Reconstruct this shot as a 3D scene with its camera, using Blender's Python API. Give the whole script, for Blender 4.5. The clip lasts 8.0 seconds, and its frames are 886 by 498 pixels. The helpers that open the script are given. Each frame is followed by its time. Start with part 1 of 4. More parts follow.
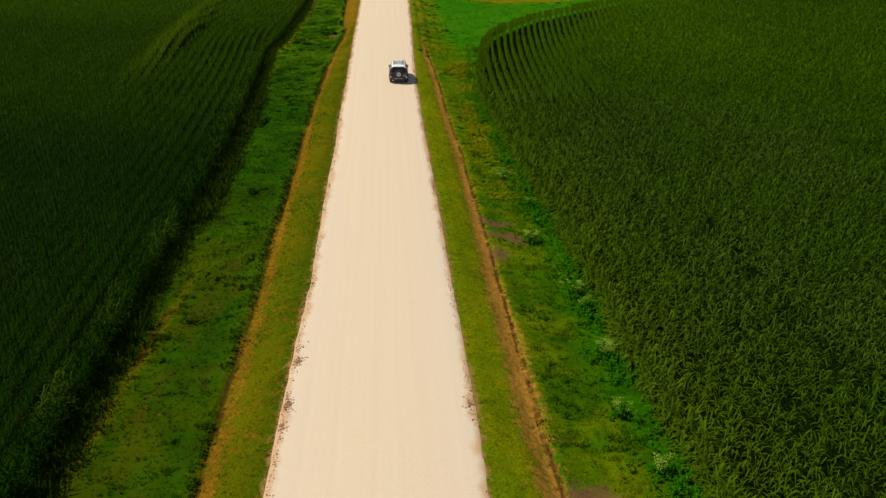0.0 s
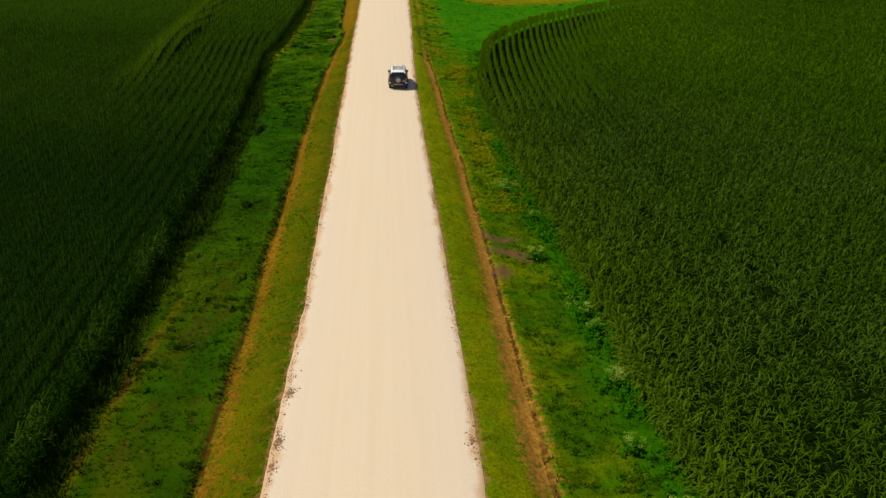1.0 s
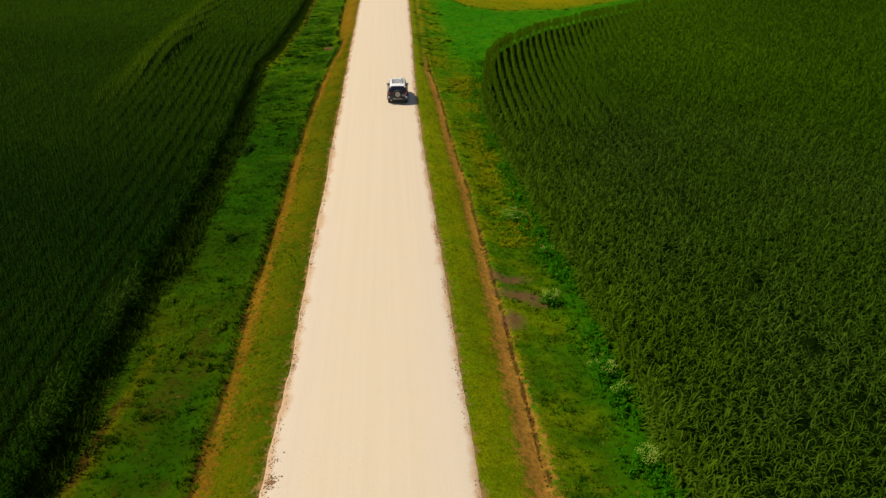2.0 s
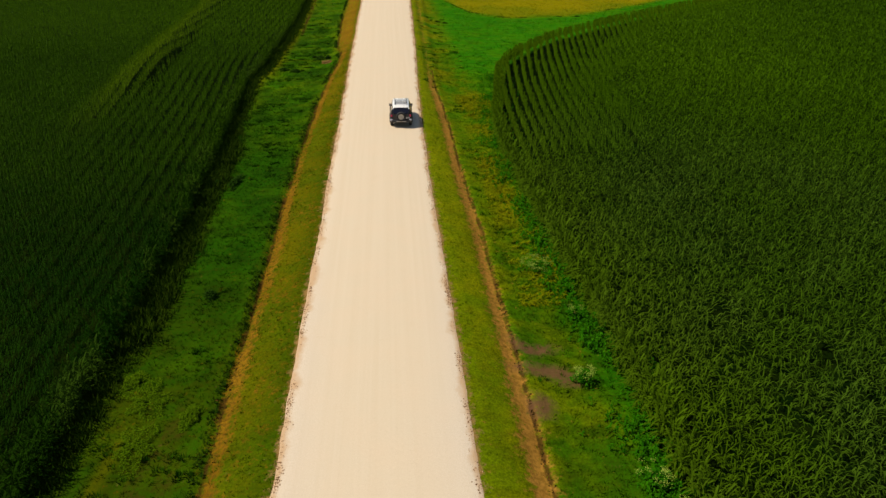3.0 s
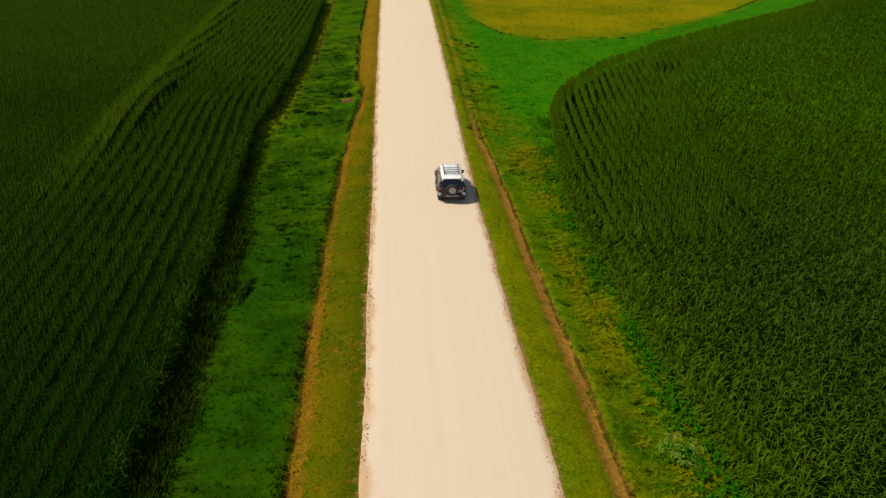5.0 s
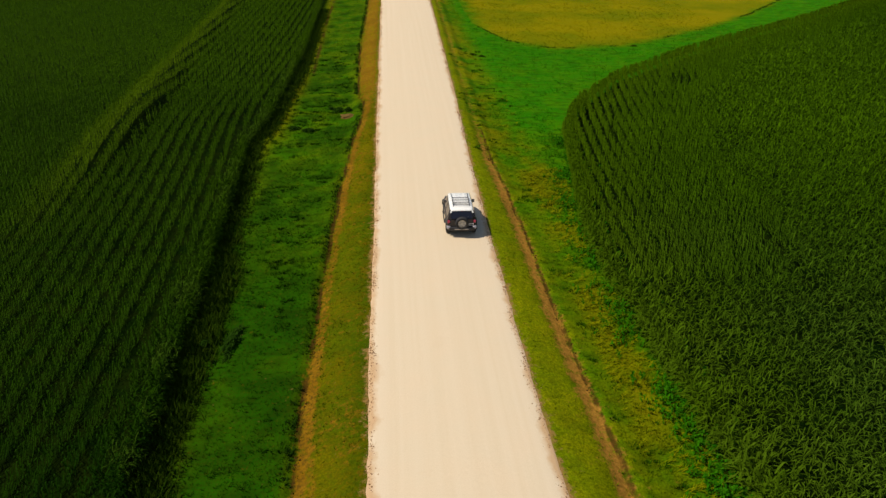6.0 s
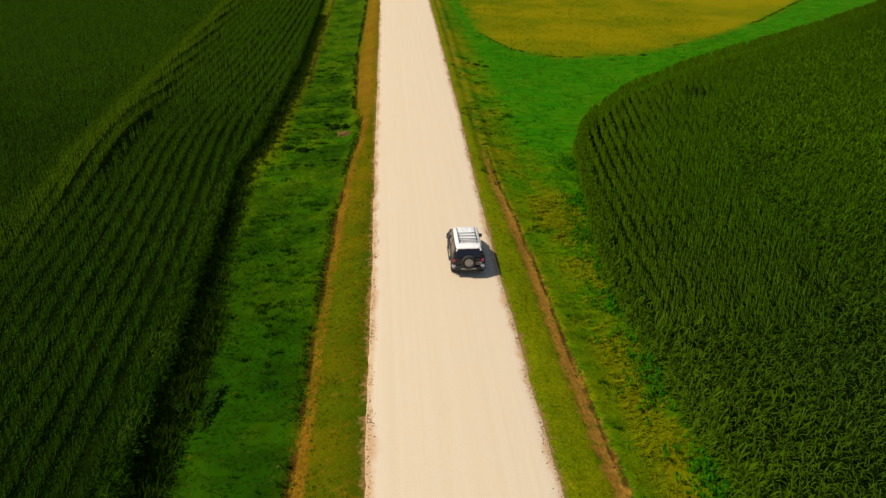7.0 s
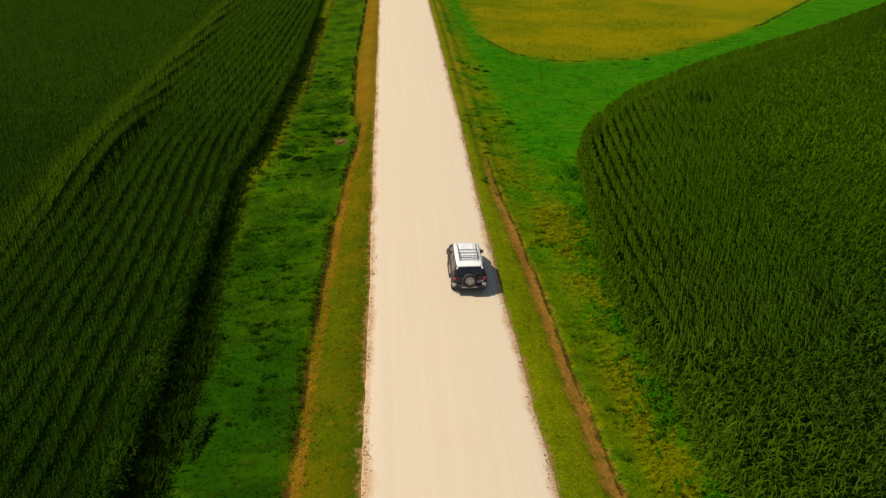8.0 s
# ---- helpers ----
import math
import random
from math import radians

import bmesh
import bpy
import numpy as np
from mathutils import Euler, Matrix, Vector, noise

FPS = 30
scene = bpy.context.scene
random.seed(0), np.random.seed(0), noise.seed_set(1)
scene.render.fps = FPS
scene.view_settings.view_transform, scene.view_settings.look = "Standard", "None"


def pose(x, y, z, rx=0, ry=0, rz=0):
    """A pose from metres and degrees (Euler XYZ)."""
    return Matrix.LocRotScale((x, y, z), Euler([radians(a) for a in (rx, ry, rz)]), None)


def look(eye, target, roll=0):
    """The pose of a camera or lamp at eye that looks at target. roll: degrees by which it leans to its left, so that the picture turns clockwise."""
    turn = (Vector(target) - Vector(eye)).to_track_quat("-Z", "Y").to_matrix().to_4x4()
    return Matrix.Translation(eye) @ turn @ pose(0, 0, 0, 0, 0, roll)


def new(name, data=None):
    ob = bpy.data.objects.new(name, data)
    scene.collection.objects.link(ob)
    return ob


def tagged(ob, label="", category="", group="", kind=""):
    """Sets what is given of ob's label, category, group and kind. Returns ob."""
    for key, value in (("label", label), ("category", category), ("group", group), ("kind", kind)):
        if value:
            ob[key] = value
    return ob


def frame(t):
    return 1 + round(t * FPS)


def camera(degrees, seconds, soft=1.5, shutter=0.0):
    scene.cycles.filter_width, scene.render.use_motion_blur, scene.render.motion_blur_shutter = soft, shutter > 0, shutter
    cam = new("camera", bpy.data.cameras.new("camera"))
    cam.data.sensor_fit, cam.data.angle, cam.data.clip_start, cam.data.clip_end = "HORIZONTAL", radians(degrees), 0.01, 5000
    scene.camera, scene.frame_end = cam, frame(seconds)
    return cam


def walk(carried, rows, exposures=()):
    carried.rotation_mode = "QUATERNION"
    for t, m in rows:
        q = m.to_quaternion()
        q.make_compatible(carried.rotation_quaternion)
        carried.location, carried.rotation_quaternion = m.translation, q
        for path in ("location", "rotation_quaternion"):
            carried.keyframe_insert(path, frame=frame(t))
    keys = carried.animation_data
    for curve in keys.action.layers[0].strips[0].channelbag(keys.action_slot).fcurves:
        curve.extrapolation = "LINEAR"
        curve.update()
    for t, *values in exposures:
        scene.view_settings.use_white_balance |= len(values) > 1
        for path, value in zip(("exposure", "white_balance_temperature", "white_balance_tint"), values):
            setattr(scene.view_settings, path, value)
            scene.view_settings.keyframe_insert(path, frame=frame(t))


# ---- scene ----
# ---------------------------------------------------------------- camera
cam = camera(66.0, 8.0, 1.4)
PATH = [  # seconds, eye x y z, yaw, pitch, roll (radians)
    (0.0, -0.2109, 0.0698, 18.7343, -0.0837, -0.5071, 0.0165),
    (0.5, -0.1486, 0.6792, 18.7662, -0.0831, -0.5075, 0.0154),
    (1.0, -0.0521, 2.0585, 18.7903, -0.0822, -0.5076, 0.0152),
    (1.5, 0.0829, 4.1266, 18.8269, -0.0814, -0.5079, 0.0143),
    (1.7, 0.1213, 5.0679, 18.83, -0.0811, -0.5079, 0.0138),
    (2.8, 0.15, 11.70, 18.86, -0.0785, -0.508, 0.009),
    (3.0, 0.0597, 12.9589, 18.866, -0.078, -0.508, 0.0083),
    (3.5, -0.8376, 16.2725, 18.9129, -0.0776, -0.5088, 0.0078),
    (4.0, -1.7506, 19.8275, 18.9888, -0.078, -0.5089, 0.0092),
    (4.5, -2.4561, 23.6637, 19.0667, -0.078, -0.5083, 0.0099),
    (5.0, -2.9869, 27.0089, 19.2987, -0.0783, -0.5086, 0.0098),
    (5.2, -3.06, 28.06, 19.33, -0.0784, -0.5086, 0.0096),
    (6.3, -3.22, 32.78, 19.38, -0.0788, -0.5086, 0.0083),
    (6.5, -3.2367, 33.5796, 19.3891, -0.079, -0.5086, 0.0083),
    (7.0, -3.1799, 35.9316, 19.5254, -0.0801, -0.5083, 0.0093),
    (7.5, -3.1078, 37.2408, 19.554, -0.0806, -0.5077, 0.0102),
    (8.0, -3.0921, 37.5281, 19.6999, -0.081, -0.5086, 0.0106),
]


def pose_of(x, y, z, yaw, pitch, roll):
    ahead = Vector((-math.sin(yaw) * math.cos(pitch), math.cos(yaw) * math.cos(pitch), math.sin(pitch)))
    level = Vector((math.cos(yaw), math.sin(yaw), 0))
    above = level.cross(ahead)
    right = math.cos(roll) * level + math.sin(roll) * above
    up = math.cos(roll) * above - math.sin(roll) * level
    m = Matrix((right, up, -ahead)).transposed().to_4x4()
    m.translation = (x, y, z)
    return m


walk(cam, [(t, pose_of(*p)) for t, *p in PATH], [(0.0, 0.0), (8.0, 0.0)])

# ---------------------------------------------------------------- light
SUN_ELEV, SUN_AZ = 56.0, 186.0      # azimuth of the way to the sun, anticlockwise from +x
world = bpy.data.worlds.new("sky")
scene.world = world
world.use_nodes = True
sky = world.node_tree.nodes.new("ShaderNodeTexSky")
sky.sky_type, sky.sun_disc = "NISHITA", False
sky.sun_elevation, sky.sun_rotation = radians(SUN_ELEV), radians(90 - SUN_AZ)
back = world.node_tree.nodes["Background"]
back.inputs["Strength"].default_value = 0.09
world.node_tree.links.new(sky.outputs[0], back.inputs["Color"])
sun = new("sun", bpy.data.lights.new("sun", "SUN"))
sun.data.energy, sun.data.angle, sun.data.color = 4.45, radians(0.9), (1.0, 0.93, 0.82)
d = Vector((math.cos(radians(SUN_AZ)) * math.cos(radians(SUN_ELEV)), math.sin(radians(SUN_AZ)) * math.cos(radians(SUN_ELEV)), math.sin(radians(SUN_ELEV))))
sun.matrix_world = look(d * 100, (0, 0, 0))


# ---------------------------------------------------------------- materials
class Nodes:
    """Short hand for building one node material."""

    def __init__(self, name):
        self.mat = bpy.data.materials.new(name)
        self.mat.use_nodes = True
        self.tree = self.mat.node_tree
        self.bsdf = self.tree.nodes["Principled BSDF"]

    def add(self, kind, **inputs):
        n = self.tree.nodes.new("ShaderNode" + kind)
        for k, v in inputs.items():
            self.put(n.inputs[k.replace("_", " ")], v)
        return n

    def put(self, socket, v):
        if isinstance(v, bpy.types.NodeSocket):
            self.tree.links.new(v, socket)
        else:
            socket.default_value = v

    def coords(self, sx=1.0, sy=1.0, sz=1.0):
        pos = self.add("NewGeometry").outputs["Position"]
        m = self.add("Mapping", Vector=pos)
        m.inputs["Scale"].default_value = (sx, sy, sz)
        return m.outputs[0]

    def noise(self, scale, detail=4.0, vec=None, rough=0.6):
        n = self.add("TexNoise", Scale=scale, Detail=detail, Roughness=rough)
        self.put(n.inputs["Vector"], vec if vec is not None else self.coords())
        return n.outputs["Fac"]

    def ramp(self, fac, lo, hi, a=0.0, b=1.0):
        n = self.add("MapRange", Value=fac)
        for k, v in (("From Min", lo), ("From Max", hi), ("To Min", a), ("To Max", b)):
            self.put(n.inputs[k], v)
        return n.outputs[0]

    def mix(self, fac, a, b, blend="MIX"):
        n = self.tree.nodes.new("ShaderNodeMix")
        n.data_type, n.blend_type = "RGBA", blend
        for i, v in ((0, fac), (6, a), (7, b)):
            self.put(n.inputs[i], v if isinstance(v, (float, bpy.types.NodeSocket)) else (*v, 1.0)[:4])
        return n.outputs[2]

    def math(self, op, a, b=0.0):
        n = self.tree.nodes.new("ShaderNodeMath")
        n.operation = op
        self.put(n.inputs[0], a), self.put(n.inputs[1], b)
        return n.outputs[0]

    def attr(self, name):
        n = self.tree.nodes.new("ShaderNodeAttribute")
        n.attribute_name = name
        return n.outputs["Fac"]

    def bump(self, height, strength, distance=0.05):
        n = self.add("Bump", Strength=strength, Distance=distance, Height=height)
        self.put(self.bsdf.inputs["Normal"], n.outputs[0])

    def done(self, color=None, rough=0.6, metal=0.0):
        if color is not None:
            self.put(self.bsdf.inputs["Base Color"], color if isinstance(color, bpy.types.NodeSocket) else (*color, 1.0))
        self.put(self.bsdf.inputs["Roughness"], rough)
        self.put(self.bsdf.inputs["Metallic"], metal)
        return self.mat


GREEN, LUSH, OLIVE = (0.060, 0.150, 0.0004), (0.014, 0.160, 0.0003), (0.165, 0.190, 0.0006)
DRY, SOIL, PASTURE = (0.240, 0.172, 0.001), (0.245, 0.118, 0.006), (0.230, 0.190, 0.0004)


def verge_colour(n):
    """The colour of grass and soil, from the zones laid out on the mesh."""
    fine, broad = n.noise(3.5, 5.0), n.noise(0.45, 3.0)
    c = n.mix(n.ramp(broad, 0.42, 0.60), GREEN, OLIVE)
    c = n.mix(n.ramp(fine, 0.35, 0.75, 0.0, 0.45), c, (0.032, 0.085, 0.0004))
    c = n.mix(n.attr("lush"), c, n.mix(n.ramp(broad, 0.35, 0.65), LUSH, (0.030, 0.172, 0.0003)))
    # Deeper green grass; on the western verge it also paints shade.
    c = n.mix(n.attr("deep_shade"), c, n.mix(n.ramp(broad, 0.40, 0.62), (0.005, 0.040, 0.0003), (0.012, 0.072, 0.0003)))
    mottle = n.noise(1.0, 4.0, n.coords(0.7, 1.5, 1.0), 0.6)
    c = n.mix(n.ramp(mottle, 0.48, 0.64, 0.0, 0.75), c, n.mix(0.55, c, (0.004, 0.014, 0.0002)))
    c = n.mix(n.attr("sere"), c, n.mix(n.ramp(fine, 0.4, 0.65), (0.080, 0.072, 0.0005), (0.044, 0.078, 0.0004)))
    c = n.mix(n.attr("dry"), c, DRY)
    c = n.mix(n.attr("light"), c, n.mix(n.ramp(fine, 0.35, 0.65), (0.225, 0.235, 0.001), (0.150, 0.185, 0.0008)))
    c = n.mix(n.attr("pasture"), c, n.mix(n.ramp(n.noise(0.07, 4.0), 0.42, 0.62), n.mix(n.ramp(fine, 0.55, 0.75, 0.0, 0.35), PASTURE, (0.13, 0.13, 0.0004)), (0.130, 0.150, 0.0004)))
    return c, fine, broad


def make_ground():
    n = Nodes("grassy_ground")
    c, fine, broad = verge_colour(n)
    c = n.mix(n.ramp(n.noise(11.0, 5.0), 0.42, 0.62, 0.45, 0.0), c, (0.025, 0.036, 0.001))
    soil = n.mix(n.ramp(n.noise(0.35, 4.0), 0.38, 0.62), SOIL, (0.170, 0.080, 0.003))
    soil = n.mix(n.ramp(n.noise(7.0, 6.0, None, 0.7), 0.42, 0.66), soil, (0.075, 0.038, 0.005))
    soil = n.mix(n.attr("tan"), soil, n.mix(n.ramp(n.noise(5.0, 6.0, None, 0.7), 0.40, 0.60), (0.370, 0.172, 0.026), (0.215, 0.100, 0.014)))
    edge = n.math("ADD", n.attr("soil"), n.ramp(n.noise(2.6, 8.0, None, 0.75), 0.3, 0.7, -0.55, 0.55))
    c = n.mix(n.ramp(edge, 0.30, 0.75, 0.0, 0.92), c, soil)
    # Dark brown earth streaks, plus painted shade along the rims of the cuts.
    earth_shade = n.math("MULTIPLY", n.attr("earth_shade"), n.ramp(n.noise(1.6, 6.0, None, 0.7), 0.36, 0.60, 0.35, 1.4))
    c = n.mix(n.ramp(earth_shade, 0.25, 0.75, 0.0, 0.85), c, n.mix(n.noise(6.0, 5.0), (0.022, 0.013, 0.002), (0.070, 0.034, 0.006)))
    grit = n.math("ADD", n.attr("grit"), n.ramp(n.noise(3.2, 7.0, None, 0.7), 0.3, 0.7, -0.5, 0.5))
    c = n.mix(n.ramp(grit, 0.35, 0.80, 0.0, 0.95), c, n.mix(n.noise(9.0, 5.0), (0.17, 0.090, 0.020), (0.33, 0.19, 0.065)))
    mud = n.math("MULTIPLY", n.attr("mud"), n.ramp(n.noise(2.0, 8.0, None, 0.75), 0.3, 0.7, 0.1, 1.9))
    c = n.mix(n.ramp(mud, 0.20, 0.95, 0.0, 0.85), c, n.mix(n.noise(5.0, 5.0), (0.085, 0.038, 0.014), (0.160, 0.074, 0.036)))
    # Field soil near black: shade under and between the corn rows, put into colour.
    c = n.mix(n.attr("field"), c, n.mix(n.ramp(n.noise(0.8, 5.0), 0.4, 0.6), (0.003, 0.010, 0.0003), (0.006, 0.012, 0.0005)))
    c = n.mix(n.attr("far"), c, n.mix(n.ramp(n.noise(0.05, 4.0), 0.4, 0.6), (0.02, 0.05, 0.004), (0.035, 0.06, 0.005)))
    n.bump(n.noise(14.0, 6.0), 0.6, 0.06)
    n.put(n.bsdf.inputs["Specular IOR Level"], 0.01)
    return n.done(c, 0.95)


def make_grass():
    n = Nodes("grass_blades")
    c, fine, broad = verge_colour(n)
    isl = n.add("NewGeometry").outputs["Random Per Island"]
    c = n.mix(n.ramp(isl, 0.0, 1.0, 0.0, 0.35), c, n.mix(0.5, c, (0.08, 0.13, 0.001)))
    n.put(n.bsdf.inputs["Specular IOR Level"], 0.01)
    return n.done(c, 0.75)


def make_corn():
    n = Nodes("corn_leaf")
    isl = n.add("NewGeometry").outputs["Random Per Island"]
    broad = n.noise(0.12, 3.0)
    # Base tone of the western leaves, darkened for their shaded side and lens falloff.
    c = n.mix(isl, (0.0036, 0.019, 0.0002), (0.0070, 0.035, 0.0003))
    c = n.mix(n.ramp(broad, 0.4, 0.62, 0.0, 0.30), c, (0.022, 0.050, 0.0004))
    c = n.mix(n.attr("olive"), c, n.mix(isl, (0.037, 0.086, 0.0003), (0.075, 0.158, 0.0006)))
    # Grey tint paints the sky's sheen on the leaves; specular is kept near zero.
    c = n.mix(n.attr("grey"), c, n.mix(isl, (0.028, 0.062, 0.0040), (0.072, 0.128, 0.0085)))
    c = n.mix(n.attr("pale"), c, (0.082, 0.140, 0.001))
    c = n.mix(n.ramp(n.attr("vigour"), 0.15, 0.85, 0.45, 0.0), c, n.mix(0.5, c, (0.003, 0.010, 0.0002)))
    n.put(n.bsdf.inputs["Specular IOR Level"], 0.01)
    n.done(c, 0.6)
    thin = n.add("BsdfTranslucent", Color=c)
    m = n.add("MixShader", Fac=0.22)
    n.put(m.inputs[1], n.bsdf.outputs[0]), n.put(m.inputs[2], thin.outputs[0])
    n.put(n.tree.nodes["Material Output"].inputs["Surface"], m.outputs[0])
    return n.mat


def make_road():
    n = Nodes("crushed_limestone")
    streak = n.noise(1.0, 4.0, n.coords(2.6, 0.03, 1.0))
    blotch, grit = n.noise(0.5, 4.0), n.noise(38.0, 3.0, None, 0.7)
    c = n.mix(n.ramp(streak, 0.36, 0.64), (0.610, 0.488, 0.326), (0.632, 0.512, 0.350))
    c = n.mix(n.ramp(blotch, 0.4, 0.7, 0.0, 0.35), c, (0.66, 0.50, 0.33))
    c = n.mix(n.ramp(grit, 0.30, 0.62, 0.16, 0.0), c, (0.36, 0.25, 0.15))
    c = n.mix(n.math("MULTIPLY", n.attr("shoulder"), n.ramp(grit, 0.35, 0.65, 0.35, 1.0)), c, n.mix(n.ramp(n.noise(30.0, 4.0, None, 0.7), 0.38, 0.62), (0.47, 0.385, 0.29), (0.67, 0.575, 0.46)))
    side = n.math("ADD", n.attr("edge"), n.ramp(n.noise(0.55, 6.0, None, 0.65), 0.35, 0.65, -0.40, 0.38))
    c = n.mix(n.ramp(side, 0.35, 0.95, 0.0, 0.75), c, (0.46, 0.27, 0.12))
    n.bump(n.math("ADD", grit, n.noise(9.0, 4.0)), 0.35, 0.03)
    n.put(n.bsdf.inputs["Specular IOR Level"], 0.1)
    return n.done(c, 0.95)


def plain(name, color, rough=0.5, metal=0.0, vary=0.12, coat=0.0, scale=9.0):
    n = Nodes(name)
    f = n.noise(scale, 5.0, n.add("TexCoord").outputs["Object"])
    dark = tuple(v * (1 - vary) for v in color)
    c = n.mix(n.ramp(f, 0.3, 0.7), dark, tuple(min(1, v * (1 + vary)) for v in color))
    n.put(n.bsdf.inputs["Coat Weight"], coat)
    return n.done(c, n.ramp(f, 0.3, 0.7, rough * 0.85, min(1, rough * 1.15)), metal)


def make_stone():
    n = Nodes("loose_gravel")
    isl = n.add("NewGeometry").outputs["Random Per Island"]
    c = n.mix(isl, (0.13, 0.065, 0.028), (0.36, 0.22, 0.11))
    n.put(n.bsdf.inputs["Specular IOR Level"], 0.05)
    n.bump(n.noise(30.0), 0.4, 0.01)
    return n.done(c, 0.9)


def make_weed(name, a, b):
    n = Nodes(name)
    isl = n.add("NewGeometry").outputs["Random Per Island"]
    c = n.mix(isl, a, b)
    c = n.mix(n.ramp(n.noise(5.0), 0.4, 0.7, 0.0, 0.4), c, tuple(v * 0.5 for v in a))
    n.put(n.bsdf.inputs["Specular IOR Level"], 0.01)
    return n.done(c, 0.7)


M_GROUND, M_GRASS, M_CORN, M_ROAD, M_STONE = make_ground(), make_grass(), make_corn(), make_road(), make_stone()
M_WEED = make_weed("weed_leaf", (0.012, 0.085, 0.0006), (0.036, 0.140, 0.0010))
M_PALE_WEED = make_weed("pale_weed_leaf", (0.044, 0.098, 0.001), (0.095, 0.155, 0.002))
M_DARK_WEED = make_weed("dark_weed_leaf", (0.010, 0.032, 0.002), (0.022, 0.055, 0.003))
M_FLOWER = make_weed("cream_blossom", (0.17, 0.24, 0.018), (0.30, 0.37, 0.055))
# Darkened to carry the shade at the foot of the western corn.
M_MARGIN = make_weed("margin_grass", (0.014, 0.038, 0.0012), (0.036, 0.062, 0.0018))
M_TUSSOCK = make_weed("tussock_grass", (0.012, 0.050, 0.0006), (0.034, 0.090, 0.0010))
M_LODGED = make_weed("lodged_grass", (0.105, 0.150, 0.0008), (0.225, 0.205, 0.0012))
M_CRUMB = make_weed("crack_shade_crumb", (0.030, 0.016, 0.003), (0.080, 0.042, 0.009))
M_WHITE = plain("white_roof_paint", (0.80, 0.77, 0.70), 0.28, 0.0, 0.03, 0.6)
M_BLACK = plain("black_body_paint", (0.010, 0.008, 0.012), 0.40, 0.0, 0.25, 0.1)
M_TRIM = plain("black_plastic", (0.018, 0.017, 0.018), 0.6)
M_SILVER = plain("silver_paint", (0.27, 0.25, 0.26), 0.45, 0.2, 0.06, 0.4)
M_RUBBER = plain("tyre_rubber", (0.020, 0.019, 0.018), 0.85, 0.0, 0.2)
M_RIM = plain("alloy_rim", (0.46, 0.44, 0.41), 0.35, 0.6)
M_RACK = plain("rack_steel", (0.022, 0.023, 0.026), 0.45, 0.3)
M_RED = plain("red_lamp_lens", (0.42, 0.002, 0.050), 0.25, 0.0, 0.08, 0.8)
M_GLASS = plain("tinted_glass", (0.008, 0.006, 0.012), 0.10, 0.0, 0.1, 0.1)
M_LAMP = plain("clear_lamp_lens", (0.55, 0.56, 0.58), 0.12, 0.1, 0.05, 0.8)
M_PLATE = plain("plate_enamel", (0.52, 0.52, 0.54), 0.4)
M_CHROME = plain("brushed_steel", (0.40, 0.38, 0.36), 0.35, 0.7)
M_CLOD = make_weed("earth_clod", (0.20, 0.100, 0.042), (0.30, 0.165, 0.075))
M_MUD = make_weed("bare_mud", (0.100, 0.060, 0.014), (0.170, 0.104, 0.030))

# ---------------------------------------------------------------- the lie of the land
rng = np.random.default_rng(7)


def lattice(seed):
    return np.random.default_rng(seed).random((256, 256))


LATTICES = [lattice(s) for s in range(8)]


def vnoise(x, y, scale, seed=0, octaves=3):
    """Smooth value noise in 0..1, for arrays."""
    out, amp, tot = 0.0, 1.0, 0.0
    for o in range(octaves):
        g = LATTICES[(seed + o) % 8]
        u, v = np.asarray(x) * scale * 2**o + 31.7 * o, np.asarray(y) * scale * 2**o + 17.3 * o
        i, j = np.floor(u).astype(int), np.floor(v).astype(int)
        fu, fv = u - i, v - j
        fu, fv = fu * fu * (3 - 2 * fu), fv * fv * (3 - 2 * fv)
        i0, i1, j0, j1 = i % 256, (i + 1) % 256, j % 256, (j + 1) % 256
        out = out + amp * ((g[i0, j0] * (1 - fu) + g[i1, j0] * fu) * (1 - fv) + (g[i0, j1] * (1 - fu) + g[i1, j1] * fu) * fv)
        tot, amp = tot + amp, amp * 0.5
    return out / tot


def step(v, a, b):
    t = np.clip((v - a) / (b - a), 0, 1)
    return t * t * (3 - 2 * t)


def line(y, table):
    ys, xs = zip(*table)
    return np.interp(y, ys, xs)


def road_left(y):
    return line(y, [(0, -4.85), (20, -4.75), (30, -4.5), (170, -4.45)]) + 0.16 * (vnoise(0 * y + 3.1, y, 0.16, 1) - 0.5) + 0.12 * (vnoise(0 * y + 9.1, y, 1.7, 2) - 0.5)


def road_line(y):
    return line(y, [(-50, 2.85), (20, 2.85), (42, 2.72), (56, 2.52), (74, 2.56), (82, 2.68), (98, 3.05), (120, 3.4), (160, 3.9), (400, 4.2)])


def road_right(y):
    return road_line(y) + 0.12 * (vnoise(0 * y + 5.1, y, 0.16, 3) - 0.5) + 0.10 * (vnoise(0 * y + 1.7, y, 1.7, 4) - 0.5)


def cut_left(y):
    return line(y, [(0, -7.5), (30, -7.4), (60, -7.45), (73, -7.2), (83, -6.8), (94, -5.9), (97, -5.9), (99, -6.5), (118, -7.0), (140, -6.8), (170, -6.6)]) + 0.25 * (vnoise(0 * y, y, 0.3, 5) - 0.5)


def cut_right(y):
    return line(y, [(0, 5.4), (20, 5.25), (50, 5.05), (62, 4.7), (70, 4.65), (78, 4.35), (84, 4.1), (100, 4.4), (170, 5.3)]) + 0.25 * (vnoise(0 * y + 8, y, 0.3, 6) - 0.5)


def corn_left(y):
    return line(y, [(-50, -13.7), (20, -13.6), (50, -13.6), (65, -14.1), (76, -14.7), (87, -15.5), (92, -14.7), (100, -14.5), (118, -14.1), (162, -14.8), (220, -15)])


